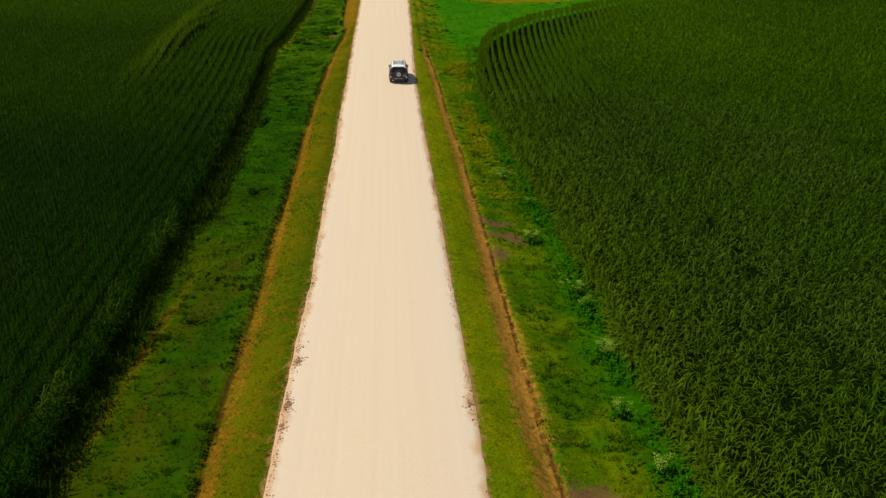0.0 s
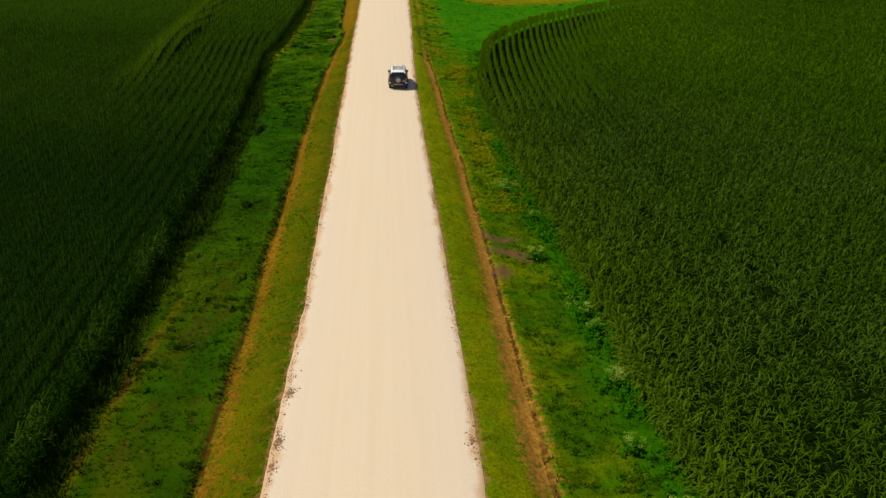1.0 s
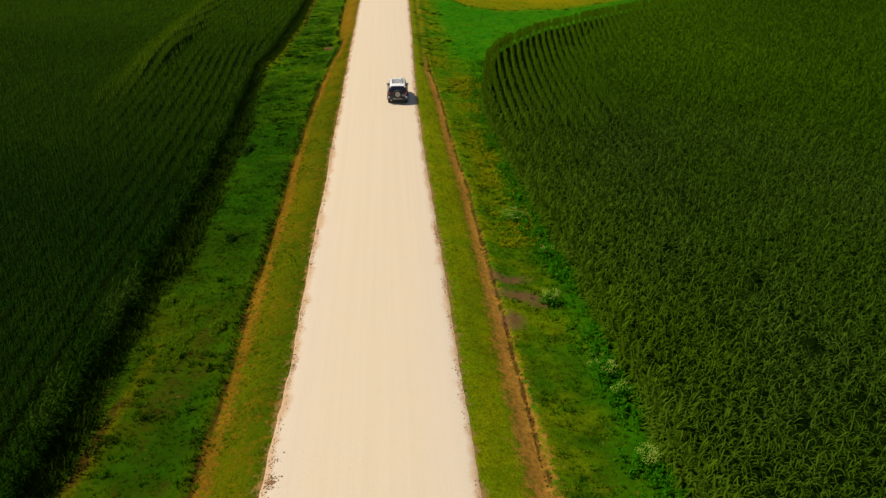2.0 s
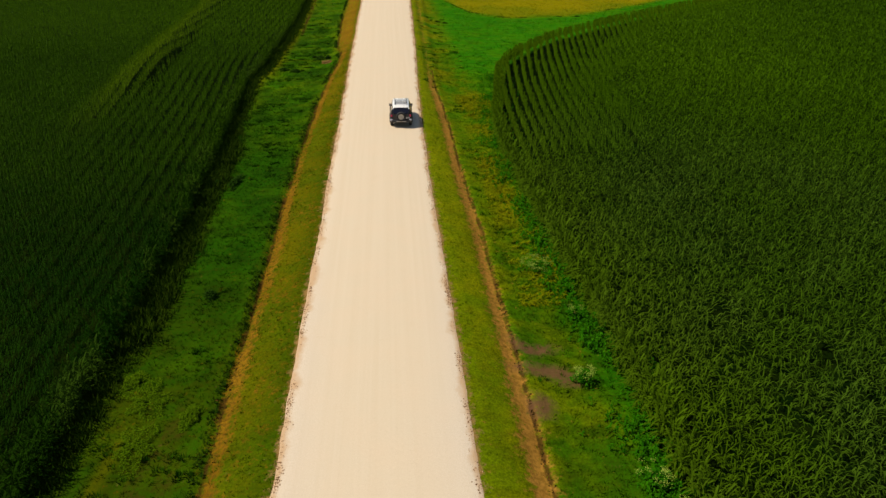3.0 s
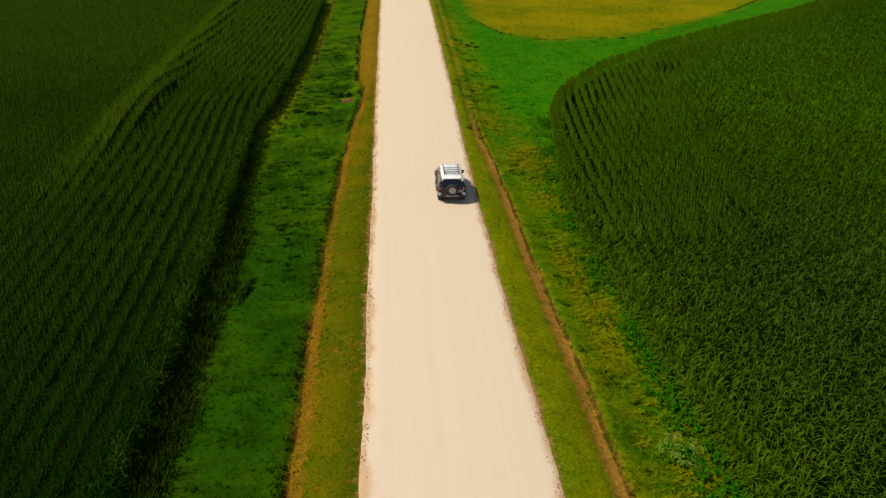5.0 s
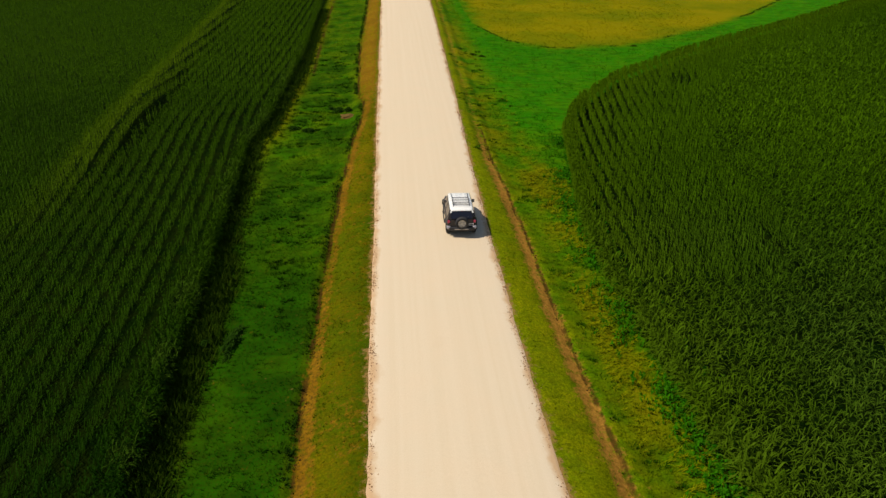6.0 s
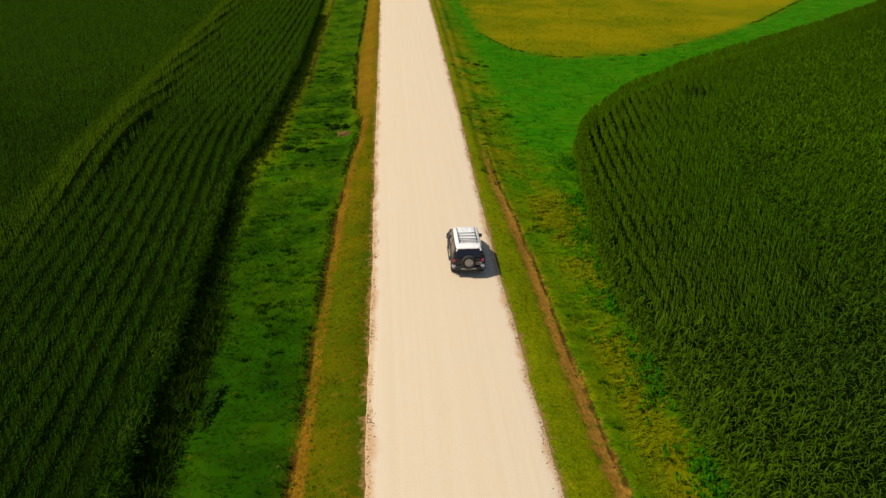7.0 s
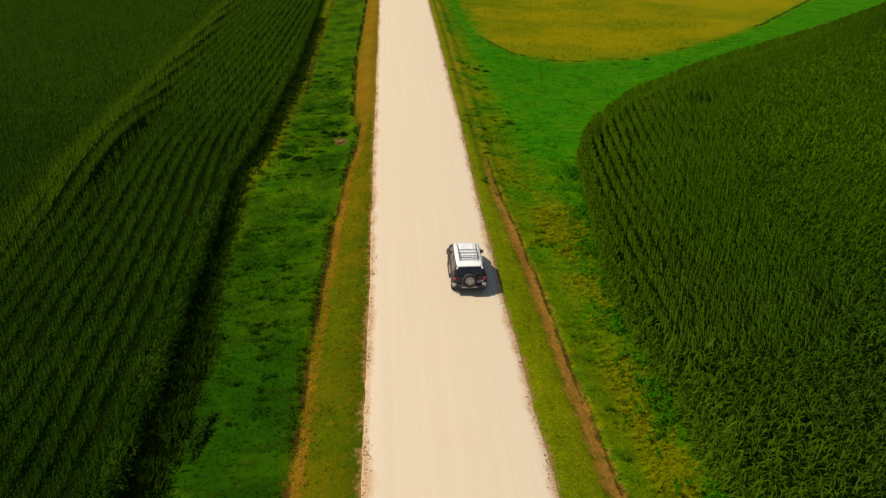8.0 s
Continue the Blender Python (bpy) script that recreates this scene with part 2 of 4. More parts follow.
def corn_right(y):
    return line(y, [(-50, 11.2), (17, 10.9), (25, 10.4), (40, 10.2), (48, 9.5), (60, 9.0), (67, 8.8), (73, 9.3), (79, 10.3), (87, 11.6), (92, 13.4), (96.5, 15.6), (105.3, 21.9), (116.7, 34.4), (130, 52), (139.7, 64.3), (154, 81.5), (190, 120)])


def pasture_edge(x):
    """The y beyond which the yellow pasture lies, for x east of the road."""
    return line(x, [(9.0, 175), (9.2, 137.4), (12.5, 126.8), (15.5, 123.8), (19, 122.5), (28.7, 123.5), (41, 132), (56, 145.4), (72, 163), (110, 205)])


def rows_left(y):
    bend = [(-20, 1.0), (50, 0.45), (62, 0.0), (70, -0.45), (77, -0.95), (84, -1.55), (90, -2.1), (95, -2.35), (100, -2.15), (108, -1.6), (120, -1.0), (135, -0.7), (160, -0.3), (190, 0.0)]
    return (line(y - 3, bend) + line(y, bend) + line(y + 3, bend)) / 3


def rows_right(y):
    return 0.0022 * np.maximum(0, y - 58) ** 2


def terrace(y):
    """The line of a low grown-over bank across the western field."""
    return -26.7 - 0.035 * (y - 85)


def height(x, y):
    x, y = np.asarray(x, float), np.asarray(y, float)
    s = np.where(x < -0.8, -4.45 - x, x - road_line(y))
    z = np.interp(s, [-3, 0.0, 0.7, 1.6, 2.6, 4.0, 6.5, 9.5, 14, 60], [-0.08, -0.08, -0.16, -0.42, -0.78, -0.95, -0.98, -1.10, -1.25, -1.35])
    off = step(s, 0.3, 1.5)
    z = z + off * (0.22 * (vnoise(x, y, 0.35, 2) - 0.5) + 0.10 * (vnoise(x, y, 1.7, 3, 2) - 0.5))
    e = cut_left(y) - x
    z = z - 0.07 * np.exp(-(((e + 0.35) / 0.4) ** 2)) + 0.05 * np.exp(-(((e - 0.40) / 0.3) ** 2)) - 0.20 * np.exp(-(((e + 0.02) / 0.13) ** 2)) * np.maximum(0, 1.9 * vnoise(0 * y, y, 0.4, 7) - 0.35)
    e = x - cut_right(y)
    z = z - 0.10 * np.exp(-((e / 0.4) ** 2)) + 0.06 * np.exp(-(((e - 0.6) / 0.3) ** 2)) - 0.13 * np.exp(-(((e - 0.30) / 0.13) ** 2)) * (2 * vnoise(0 * y, y, 0.4, 1) - 0.4) * (1 - step(y, 80, 95))
    z = z + 0.95 * np.exp(-(((x - terrace(y)) / 1.3) ** 2)) * step(y, 70, 90) - 0.30 * np.exp(-(((x - terrace(y) - 2.6) / 0.8) ** 2)) * step(y, 76, 86) * (1 - step(y, 104, 112))
    return z


def zones(x, y):
    """soil, dry, lush, pasture, field, far: how much of each lies at a place."""
    big, mid, small = vnoise(x, y, 0.13, 4), vnoise(x, y, 0.5, 1), vnoise(x, y, 1.6, 6)
    el, er = (cut_left(y) - x), (x - cut_right(y))
    soil = np.exp(-(((el + 0.36 + 0.5 * step(y, 94, 102)) / (0.40 + 0.18 * (1 - step(y, 44, 60)) + 0.9 * step(y, 92, 104))) ** 2)) * (0.36 + 0.22 * (1 - step(y, 46, 66)) + 0.72 * vnoise(x * 2, y, 0.13, 2)) * (1 - 0.10 * step(y, 94, 104)) * np.where(el > 0.1, 0.3, 1.0) * (0.82 + 0.18 * step(y, 48, 66))
    soil = np.maximum(soil, 0.42 * vnoise(x, y, 0.5, 7) * (x < -1) * step(-el, -0.1, 0.3))
    soil = np.maximum(soil, np.exp(-((er / (0.46 + 0.25 * (1 - step(y, 24, 40)))) ** 2)) * (0.50 + 0.80 * vnoise(x * 2, y, 0.13, 5)) * (1 - 0.62 * step(y, 76, 88)))
    soil = np.maximum(soil, (0.45 + 0.45 * vnoise(x, y, 0.5, 3)) * step(y, 95, 101) * (x < -1) * step(-el, 0.0, 0.4) * step(road_left(y) - x, 0.1, 0.5))
    sl, sr = road_left(y) - x, x - road_right(y)
    out = np.maximum(0, np.where(x < -0.8, sl, sr))
    grit = np.exp(-((out / 0.32) ** 2)) * (0.15 + 0.95 * vnoise(x, y, 0.5, 5))
    mud = 0 * x
    for px, py, rx, ry in ((6.4, 38.7, 1.1, 0.42), (6.6, 36.8, 1.6, 0.72), (5.9, 34.4, 0.65, 0.7), (6.8, 16.7, 1.3, 0.6)):
        mud = np.maximum(mud, 1.3 * np.exp(-((x - px) / rx) ** 2 - ((y + 0.28 * (x - px) + 1.6 * (mid - 0.5) - py) / ry) ** 2))
    dry = np.exp(-(((el + 1.2) / 1.0) ** 2)) * np.maximum(0.15 + 0.3 * step(mid, 0.35, 0.75) * step(big, 0.2, 0.7), 0.85 * step(y, 92, 106))
    dry = np.maximum(dry, 0.35 * np.exp(-(((er + 0.9) / 0.9) ** 2)) * step(mid, 0.3, 0.8))
    dry = np.maximum(dry, 0.62 * np.exp(-(((x - 7.5) / 1.0) ** 2)) * step(y, 44, 56) * (1 - step(y, 84, 92)) * step(mid, 0.35, 0.7))
    dry = np.maximum(dry, 0.42 * np.exp(-(((x - 8.0) / 1.2) ** 2)) * (1 - step(y, 44, 50)) * step(big, 0.45, 0.75))
    dry = np.maximum(dry, 0.12 * np.exp(-(((x - corn_left(y) - 1.4) / 0.8) ** 2)) * step(big, 0.4, 0.8))
    dry = np.maximum(dry, 0.10 * np.exp(-(((x + 11) / 2.5) ** 2)) * (1 - step(y, 30, 44)) * step(mid, 0.4, 0.75))
    dry = np.maximum(dry, 0.36 * np.exp(-(((x - corn_left(y) - 1.5) / 0.7) ** 2)) * step(y, 80, 92))
    track = line(y, [(0, -13.2), (18, -12.4), (24, -12.0), (34, -11.0), (60, -10.5)])
    dry = np.maximum(dry, 0.45 * np.exp(-(((x - track) / 0.35) ** 2)) * (1 - step(y, 30, 37)) * (0.4 + 0.6 * mid))
    sere = (x < -1) * step(-el, -0.1, 0.4) * (0.45 + 0.55 * step(mid, 0.25, 0.6)) * (1 - 0.5 * step(y, 92, 106))
    sere = sere * (1 - 0.45 * (1 - step(y, 36, 54)))
    sere = np.maximum(sere, 0.34 * step(el, -0.1, 0.4) * (x > corn_left(y) - 0.5) * (x < -1) * (1 - step(y, 34, 50)) * (0.35 + 0.65 * step(mid, 0.3, 0.6)))
    strip = 0.9 * np.exp(-(((x - track + 0.15) / 0.28) ** 2)) * (1 - step(y, 27, 33)) * step(mid, 0.35, 0.55)
    strip = np.maximum(strip, 0.42 * step(vnoise(x - 0.12 * y, 0.22 * y, 0.9, 5), 0.50, 0.72) * (x < -8.2) * step(x - corn_left(y), 0.6, 1.2) * (1 - step(y, 32, 44)))
    strip = np.maximum(strip, np.exp(-(((x - line(y, [(108, -11.9), (126, -12.3), (142, -12.7), (170, -12.7)])) / 0.26) ** 2)) * step(y, 106, 112) * step(mid, 0.25, 0.55))
    lush = step(x + 2.5 * (mid - 0.5), 5.4, 8.6) * step(y, 76, 92) * (0.80 + 0.20 * mid)
    dry = np.maximum(dry, 0.5 * (x > 3) * (1 - step(x, 5.0, 9.0)) * step(y, 78, 88) * step(mid, 0.35, 0.7))
    lush = np.maximum(lush, 0.9 * np.exp(-(((x - corn_right(y) + 0.6 + 0.9 * (mid - 0.5)) / 1.0) ** 2)) * (1 - step(y, 78, 90)))
    # Western verge darkened overall: grass tone together with painted lens falloff.
    deep_shade = np.maximum(0.74 * (x < -1), step(el, -0.1, 0.5)) * step(x - corn_left(y), -1.0, 0.5) * (0.85 + 0.15 * step(mid, 0.2, 0.5)) * (1 - 0.20 * step(big, 0.5, 0.8)) * (1 - 0.65 * step(y, 62, 82) * step(mid, 0.3, 0.6))
    # Strip beside the western corn, darkened to paint the shade there.
    deep_shade = np.maximum(deep_shade, np.exp(-(((x - corn_left(y) - 2.0) / 1.5) ** 2)) * (1 - step(y, 58, 72)) * step(x - corn_left(y), -1.0, 0.5))
    # Nearest western verge, darkened to stand in for lens falloff.
    deep_shade = np.maximum(deep_shade, (x < -1) * step(el, -0.1, 0.5) * (1 - step(y, 34, 46)) * step(x - corn_left(y), -1.0, 0.5))
    deep_shade = np.maximum(deep_shade, 0.50 * step(er, 0.5, 1.3) * (1 - 0.45 * step(y, 38, 52)) * (1 - step(y, 62, 84)) * (0.5 + 0.5 * step(mid, 0.25, 0.6)))
    dry = np.maximum(dry, 0.22 * (x > 0) * step(-er, 0.2, 0.7) * (0.75 + 0.4 * mid))
    lush = np.maximum(lush, 0.36 * (x < -1) * step(el, -0.1, 0.5) * step(y, 54, 74) * (0.4 + 0.6 * step(mid, 0.3, 0.6)))
    lush = np.maximum(lush, 0.40 * step(er, 0.3, 1.2) * step(y, 60, 68) * step(big, 0.35, 0.6))
    past = step(y - pasture_edge(x) + 2.5 * (mid - 0.5), -1.8, 2.4) * step(x + 2.5 * (mid - 0.5), 8.0, 13.0)
    light = (x > 0) * step(-er, 0.2, 0.7) * (0.26 + 0.24 * step(y, 36, 60)) * (0.5 + 0.9 * mid) + 0.20 * step(er, 0.3, 1.0) * step(y, 42, 60) * (1 - step(y, 76, 92)) * step(big + 0.5 * (mid - 0.5), 0.35, 0.65)
    dry, lush = dry * (1 - past), lush * (1 - past)
    # The west side reaches past the corn's edge, taking in its shaded foot.
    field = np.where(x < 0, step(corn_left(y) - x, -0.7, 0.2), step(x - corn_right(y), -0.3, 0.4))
    far = np.where(x < 0, step(-x - np.maximum(46, 16 + 0.5 * (y - 14)), 0, 4), step(x - np.maximum(46, 19 + 0.7 * (y - 14)), 0, 4) * (1 - past))
    far = np.maximum(far, np.maximum(step(y, 185, 215), 1 - step(y, -14, -9)) * step(np.abs(x + 0.8), 14, 18))
    # Narrow bands on the cuts' rims paint the darkness of crack and bank.
    return {"soil": np.clip(soil, 0, 1.2), "tan": step(x, 0, 1), "light": light * (1 - past) * (1 - np.clip(lush, 0, 1)), "earth_shade": np.where(x < -1, np.maximum(strip, np.exp(-(((el + 0.04) / 0.11) ** 2)) * (0.35 + 0.9 * step(vnoise(0 * y, y, 0.6, 3), 0.35, 0.6))), 0.9 * np.exp(-(((er - 0.34) / 0.12) ** 2)) * (1 - step(y, 84, 96))), "mud": mud, "grit": grit, "sere": sere, "deep_shade": deep_shade * (1 - past), "dry": dry, "lush": lush, "pasture": past, "field": field, "far": far}


def mesh_of(name, verts, faces, material, attrs=None, smooth=False):
    """A mesh from arrays; faces: an (n, 3) or (n, 4) array."""
    me = bpy.data.meshes.new(name)
    k = faces.shape[1]
    me.vertices.add(len(verts)), me.loops.add(faces.size), me.polygons.add(len(faces))
    me.vertices.foreach_set("co", np.ascontiguousarray(verts, np.float32).ravel())
    me.loops.foreach_set("vertex_index", np.ascontiguousarray(faces, np.int32).ravel())
    me.polygons.foreach_set("loop_start", np.arange(0, faces.size, k, dtype=np.int32))
    me.polygons.foreach_set("loop_total", np.full(len(faces), k, np.int32))
    me.polygons.foreach_set("use_smooth", np.full(len(faces), smooth))
    for key, values in (attrs or {}).items():
        me.attributes.new(key, "FLOAT", "POINT").data.foreach_set("value", np.ascontiguousarray(values, np.float32))
    me.update(calc_edges=True)
    me.materials.append(material)
    return me


def grid_faces(nx, ny):
    i = (np.arange(ny - 1)[:, None] * nx + np.arange(nx - 1)[None, :]).ravel()
    return np.stack([i, i + 1, i + nx + 1, i + nx], 1)


def spaced(a, b, s):
    return np.arange(a, b, s)


FAR = np.array([30, 75, 150, 320, 700, 1500, 2400.0])
gx = np.concatenate([-80 - FAR[::-1], spaced(-80, -15.5, 1.0), spaced(-15.5, -4.2, 0.16), spaced(-4.2, 2.6, 0.85), spaced(2.6, 13, 0.16), spaced(13, 105, 1.0), 105 + FAR])
gy = np.concatenate([-10 - FAR[::-1], spaced(-10, 12, 1.0), spaced(12, 110, 0.36), spaced(110, 172, 0.6), spaced(172, 200, 2.0), 200 + FAR])
X, Y = np.meshgrid(gx, gy)
X, Y = X.ravel(), Y.ravel()
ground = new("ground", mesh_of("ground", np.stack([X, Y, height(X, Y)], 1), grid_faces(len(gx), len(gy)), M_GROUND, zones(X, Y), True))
tagged(ground, "grassy verges, eroded ditches and field soil coloured shade-dark beside a gravel road", "ground", kind="structure")

# the road: a crowned bed of pale crushed stone with ragged edges
ry = np.concatenate([spaced(-400, -10, 20), spaced(-10, 175, 0.3), spaced(175, 700, 20)])
ru = np.array([-0.02, 0, 0.012, 0.03, 0.07, 0.15, 0.25, 0.37, 0.5, 0.63, 0.75, 0.85, 0.93, 0.97, 0.988, 1.0, 1.02])
U, RY = np.meshgrid(ru, ry)
RL, RR = road_left(RY), road_right(RY)
RX = RL + (RR - RL) * np.clip(U, 0, 1) + np.where(U < 0, -0.08, 0) + np.where(U > 1, 0.08, 0)
near_edge = np.minimum(RX - RL, RR - RX)
RZ = -0.03 + 0.075 * (1 - (2 * np.clip(U, 0, 1) - 1) ** 2) - 0.03 * (1 - step(near_edge, 0, 0.25)) + 0.015 * (vnoise(RX, RY, 0.8, 5) - 0.5) - np.where((U < 0) | (U > 1), 0.05, 0)
road = new("road", mesh_of("road", np.stack([RX.ravel(), RY.ravel(), RZ.ravel()], 1), grid_faces(len(ru), len(ry)), M_ROAD, {"edge": np.exp(-(np.maximum(0, near_edge) / 0.30) ** 2).ravel(), "shoulder": (np.minimum(1, 0.7 * np.exp(-(np.maximum(0, near_edge) / (0.8 + 0.6 * (1 - step(RY, 28, 50)))) ** 2) * (1 - 0.75 * step(RY, 36, 54)) * (0.35 + 0.9 * vnoise(RX, RY, 0.25, 3)))).ravel()}, True))
tagged(road, "straight pale crushed limestone road with ragged reddish edges", "road", kind="structure")


def road_z(x, y):
    rl, rr = road_left(y), road_right(y)
    u, near = np.clip((x - rl) / (rr - rl), 0, 1), np.minimum(x - rl, rr - x)
    return np.where(near > 0, -0.03 + 0.075 * (1 - (2 * u - 1) ** 2) - 0.03 * (1 - step(near, 0, 0.25)), -9.0)


# ---------------------------------------------------------------- what grows and lies about, too many to count
def scatter(template, faces, at, turn, size, lean=None):
    """Copies of a template, turned about z and sized, set down at the places; as arrays."""
    c, s = np.cos(turn)[:, None], np.sin(turn)[:, None]
    tx, ty, tz = template[:, 0][None], template[:, 1][None], template[:, 2][None]
    z = size[:, None] * tz
    v = np.stack([at[:, 0:1] + size[:, None] * (tx * c - ty * s), at[:, 1:2] + size[:, None] * (tx * s + ty * c), at[:, 2:3] + z], 2)
    if lean is not None:
        v[..., :2] += lean[:, None, :] * (z**2)[..., None]
    f = faces[None] + (np.arange(len(at)) * len(template))[:, None, None]
    return v.reshape(-1, 3), f.reshape(-1, faces.shape[1])


def joined(groups):
    vs, fs, n = [], [], 0
    for v, f in groups:
        vs.append(v), fs.append(f + n)
        n += len(v)
    return np.concatenate(vs), np.concatenate(fs)


def leaf(base, ang, length, width, rise, droop):
    """One arching leaf: five points, three triangles."""
    out, side = np.array([math.cos(ang), math.sin(ang), 0]), np.array([-math.sin(ang), math.cos(ang), 0])
    b = np.array([0, 0, base])
    mid = b + out * length * 0.5 + np.array([0, 0, rise])
    tip = b + out * length + np.array([0, 0, rise - droop])
    return [b - side * width * 0.3, b + side * width * 0.3, mid + side * width * 0.5 + out * 0.02, mid - side * width * 0.5, tip]


def arched_leaf(base, ang, length, width, rise, droop):
    """One long leaf that climbs from the stalk and bows over: seven points, five triangles."""
    out, side = np.array([math.cos(ang), math.sin(ang), 0]), np.array([-math.sin(ang), math.cos(ang), 0])
    pts = []
    for u, w in ((0.0, 0.35), (0.38, 0.55), (0.74, 0.42)):
        c = np.array([0, 0, base]) + out * length * u + np.array([0, 0, 2 * rise * u - (rise + droop) * u * u])
        pts += [c - side * width * w, c + side * width * w]
    return pts + [np.array([0, 0, base + rise - droop]) + out * length]


ARCHED = [(0, 1, 3), (0, 3, 2), (2, 3, 5), (2, 5, 4), (4, 5, 6)]
SIMPLE = [(0, 1, 2), (0, 2, 3), (3, 2, 4)]


def corn_plant(r, leaves, tall, wide, squash, low, arched, spread, steep, reach):
    """Leaves in two ranks up a stalk; spread loosens the ranks, steep holds the leaves up."""
    verts, faces, plane = [], [], math.pi / 2
    for k in range(leaves):
        f = k / (leaves - 1)
        ang = plane + math.pi * (k % 2) + r.normal(0, spread)
        top = f > 0.75
        i = len(verts)
        length = reach * r.uniform(0.50, 0.80) * (0.60 if top else 1.08 - 0.3 * f)
        rise, droop = r.uniform(0.22, 0.34) * (1.5 if top else 1) * steep, r.uniform(0.10, 0.45) * (0.1 if top else 1) / steep
        verts += (arched_leaf if arched else leaf)(tall * (low + (0.80 - low) * f), ang, length * (1.12 if arched else 1), wide * r.uniform(0.8, 1.2), rise, droop)
        faces += [(i + a, i + b, i + c) for a, b, c in (ARCHED if arched else SIMPLE)]
    return np.array(verts) * (squash, 1, 1), np.array(faces)


def corn_field(label, places, pale, olive, grey, thin, loose, squash, low, rim, clump, spread, steep):
    """One stand of corn: places (n, 2) with near plants leafier than the far ones."""
    r = np.random.default_rng(3)
    dist = np.hypot(places[:, 0] * 0.9, np.maximum(0, places[:, 1] - 45))
    groups, tone, warm, cool, vigour = [], [], [], [], []
    near = (dist < 48) & (places[:, 1] > 10) & (np.where(places[:, 0] < 0, -17.5 - places[:, 0], places[:, 0] - 20.5) < 0.7 * np.maximum(0, places[:, 1] - 14))
    drilled = thin > 0.3      # where the stand is thin, the rows stay apart
    for mask, leaves, wide, kinds, base, arched, across, reach, stray in ((near & ~rim & ~drilled, 11, 0.048, 9, low, True, squash, 0.66, spread), (~near & ~rim & ~drilled, 8, 0.090, 5, low, False, squash, 1.0, spread), (~rim & drilled, 8, 0.095, 6, 0.36, False, 0.6, 0.9, 0.16), (rim, 12, 0.062, 6, 0.06, True, 0.85, 0.85, 1.2)):
        pick = np.where(mask)[0]
        which = r.integers(0, kinds, len(pick))
        for k in range(kinds):
            t, f = corn_plant(r, leaves, 2.0, wide, across, base, arched, stray, steep, reach)
            ids = pick[which == k]
            at = np.column_stack([places[ids], height(places[ids, 0], places[ids, 1])])
            tuft = vnoise(at[:, 0] * 1.02, at[:, 1], 0.9, 3, 2) - 0.5
            size = r.normal(1.0, np.where(drilled[ids], 0.035, 0.06)) * (0.90 + 0.2 * vnoise(at[:, 0], at[:, 1], 0.09, 3)) * (1 + clump * np.where(drilled[ids], 0.6, 1.0) * tuft) * (1 - 0.42 * thin[ids])
            groups.append(scatter(t, f, at, r.normal(0, 1, len(ids)) * np.where(drilled[ids], 0.12, loose), size, r.normal(0, 0.028, (len(ids), 2))))
            tone.append(np.repeat(pale[ids], len(t)))
            warm.append(np.repeat(olive[ids], len(t)))
            cool.append(np.repeat(grey[ids], len(t)))
            vigour.append(np.repeat(np.clip(0.5 + 0.9 * tuft + r.normal(0, 0.20, len(ids)), 0, 1), len(t)))
    v, f = joined(groups)
    ob = new("corn_field", mesh_of("corn_field", v, f, M_CORN, {"pale": np.concatenate(tone), "olive": np.concatenate(warm), "grey": np.concatenate(cool), "vigour": np.concatenate(vigour)}))
    return tagged(ob, label, "corn field", kind="stuff")


def planted(side):
    """Row by row places of the plants inside the part of the field that the walk looks over."""
    r, out = np.random.default_rng(11 + side), []
    for k in range(95 if side < 0 else 112):
        for y0, y1, gap in ((-11, 8, 0.40), (8, 95, 0.235 if side < 0 else 0.265), (95, 178, 0.24 if side < 0 else 0.27)):
            y = np.arange(y0, y1, gap)
            y = y + r.uniform(-0.07, 0.07, len(y))
            if side < 0:
                x = -10.0 - 0.98 * k + rows_left(y)
                keep = (x < corn_left(y)) & ((x > -17.5 - 0.50 * np.maximum(0, y - 14)) | ((x > -48) & (r.random(len(y)) < 0.5)))
                gully = x - terrace(y) - 2.1
                keep &= ~((np.abs(gully) < 0.5) & (r.random(len(y)) < 0.70 * step(y, 80, 90) * (1 - step(y, 94, 110))))
            else:
                x = 7.6 + 0.84 * k + rows_right(y)
                keep = (x > corn_right(y)) & ((x < 20.5 + 0.70 * np.maximum(0, y - 14)) | ((x < 48) & (r.random(len(y)) < 0.5))) & (x < 100)
                rut = np.minimum(np.abs(x - 19.2 - rows_right(y)) + 9.0 * (y > 70), np.abs(x - 16.3) + 9.0 * (y > 50))      # two gappy drill rows
                keep &= ~((rut < 0.42) & (r.random(len(y)) < 0.42))
                keep &= ~((np.hypot(x - 27.8, 0.8 * (y - 102.6)) < 1.3) & (r.random(len(y)) < 0.8))
            keep &= r.random(len(y)) > 0.05
            x = x + r.uniform(-0.09, 0.09, len(y))
            out.append(np.column_stack([x, y])[keep])
    return np.concatenate(out)


def fringe(side, n):
    """Stray plants that make the field's margin a ragged wall."""
    r = np.random.default_rng(31 + side)
    y = r.uniform(8, 172 if side < 0 else 158, n)
    x = corn_left(y) - np.abs(r.normal(0, 0.45, n)) + 0.25 if side < 0 else corn_right(y) + np.abs(r.normal(0, 0.45, n)) - 0.2
    return np.column_stack([x, y])


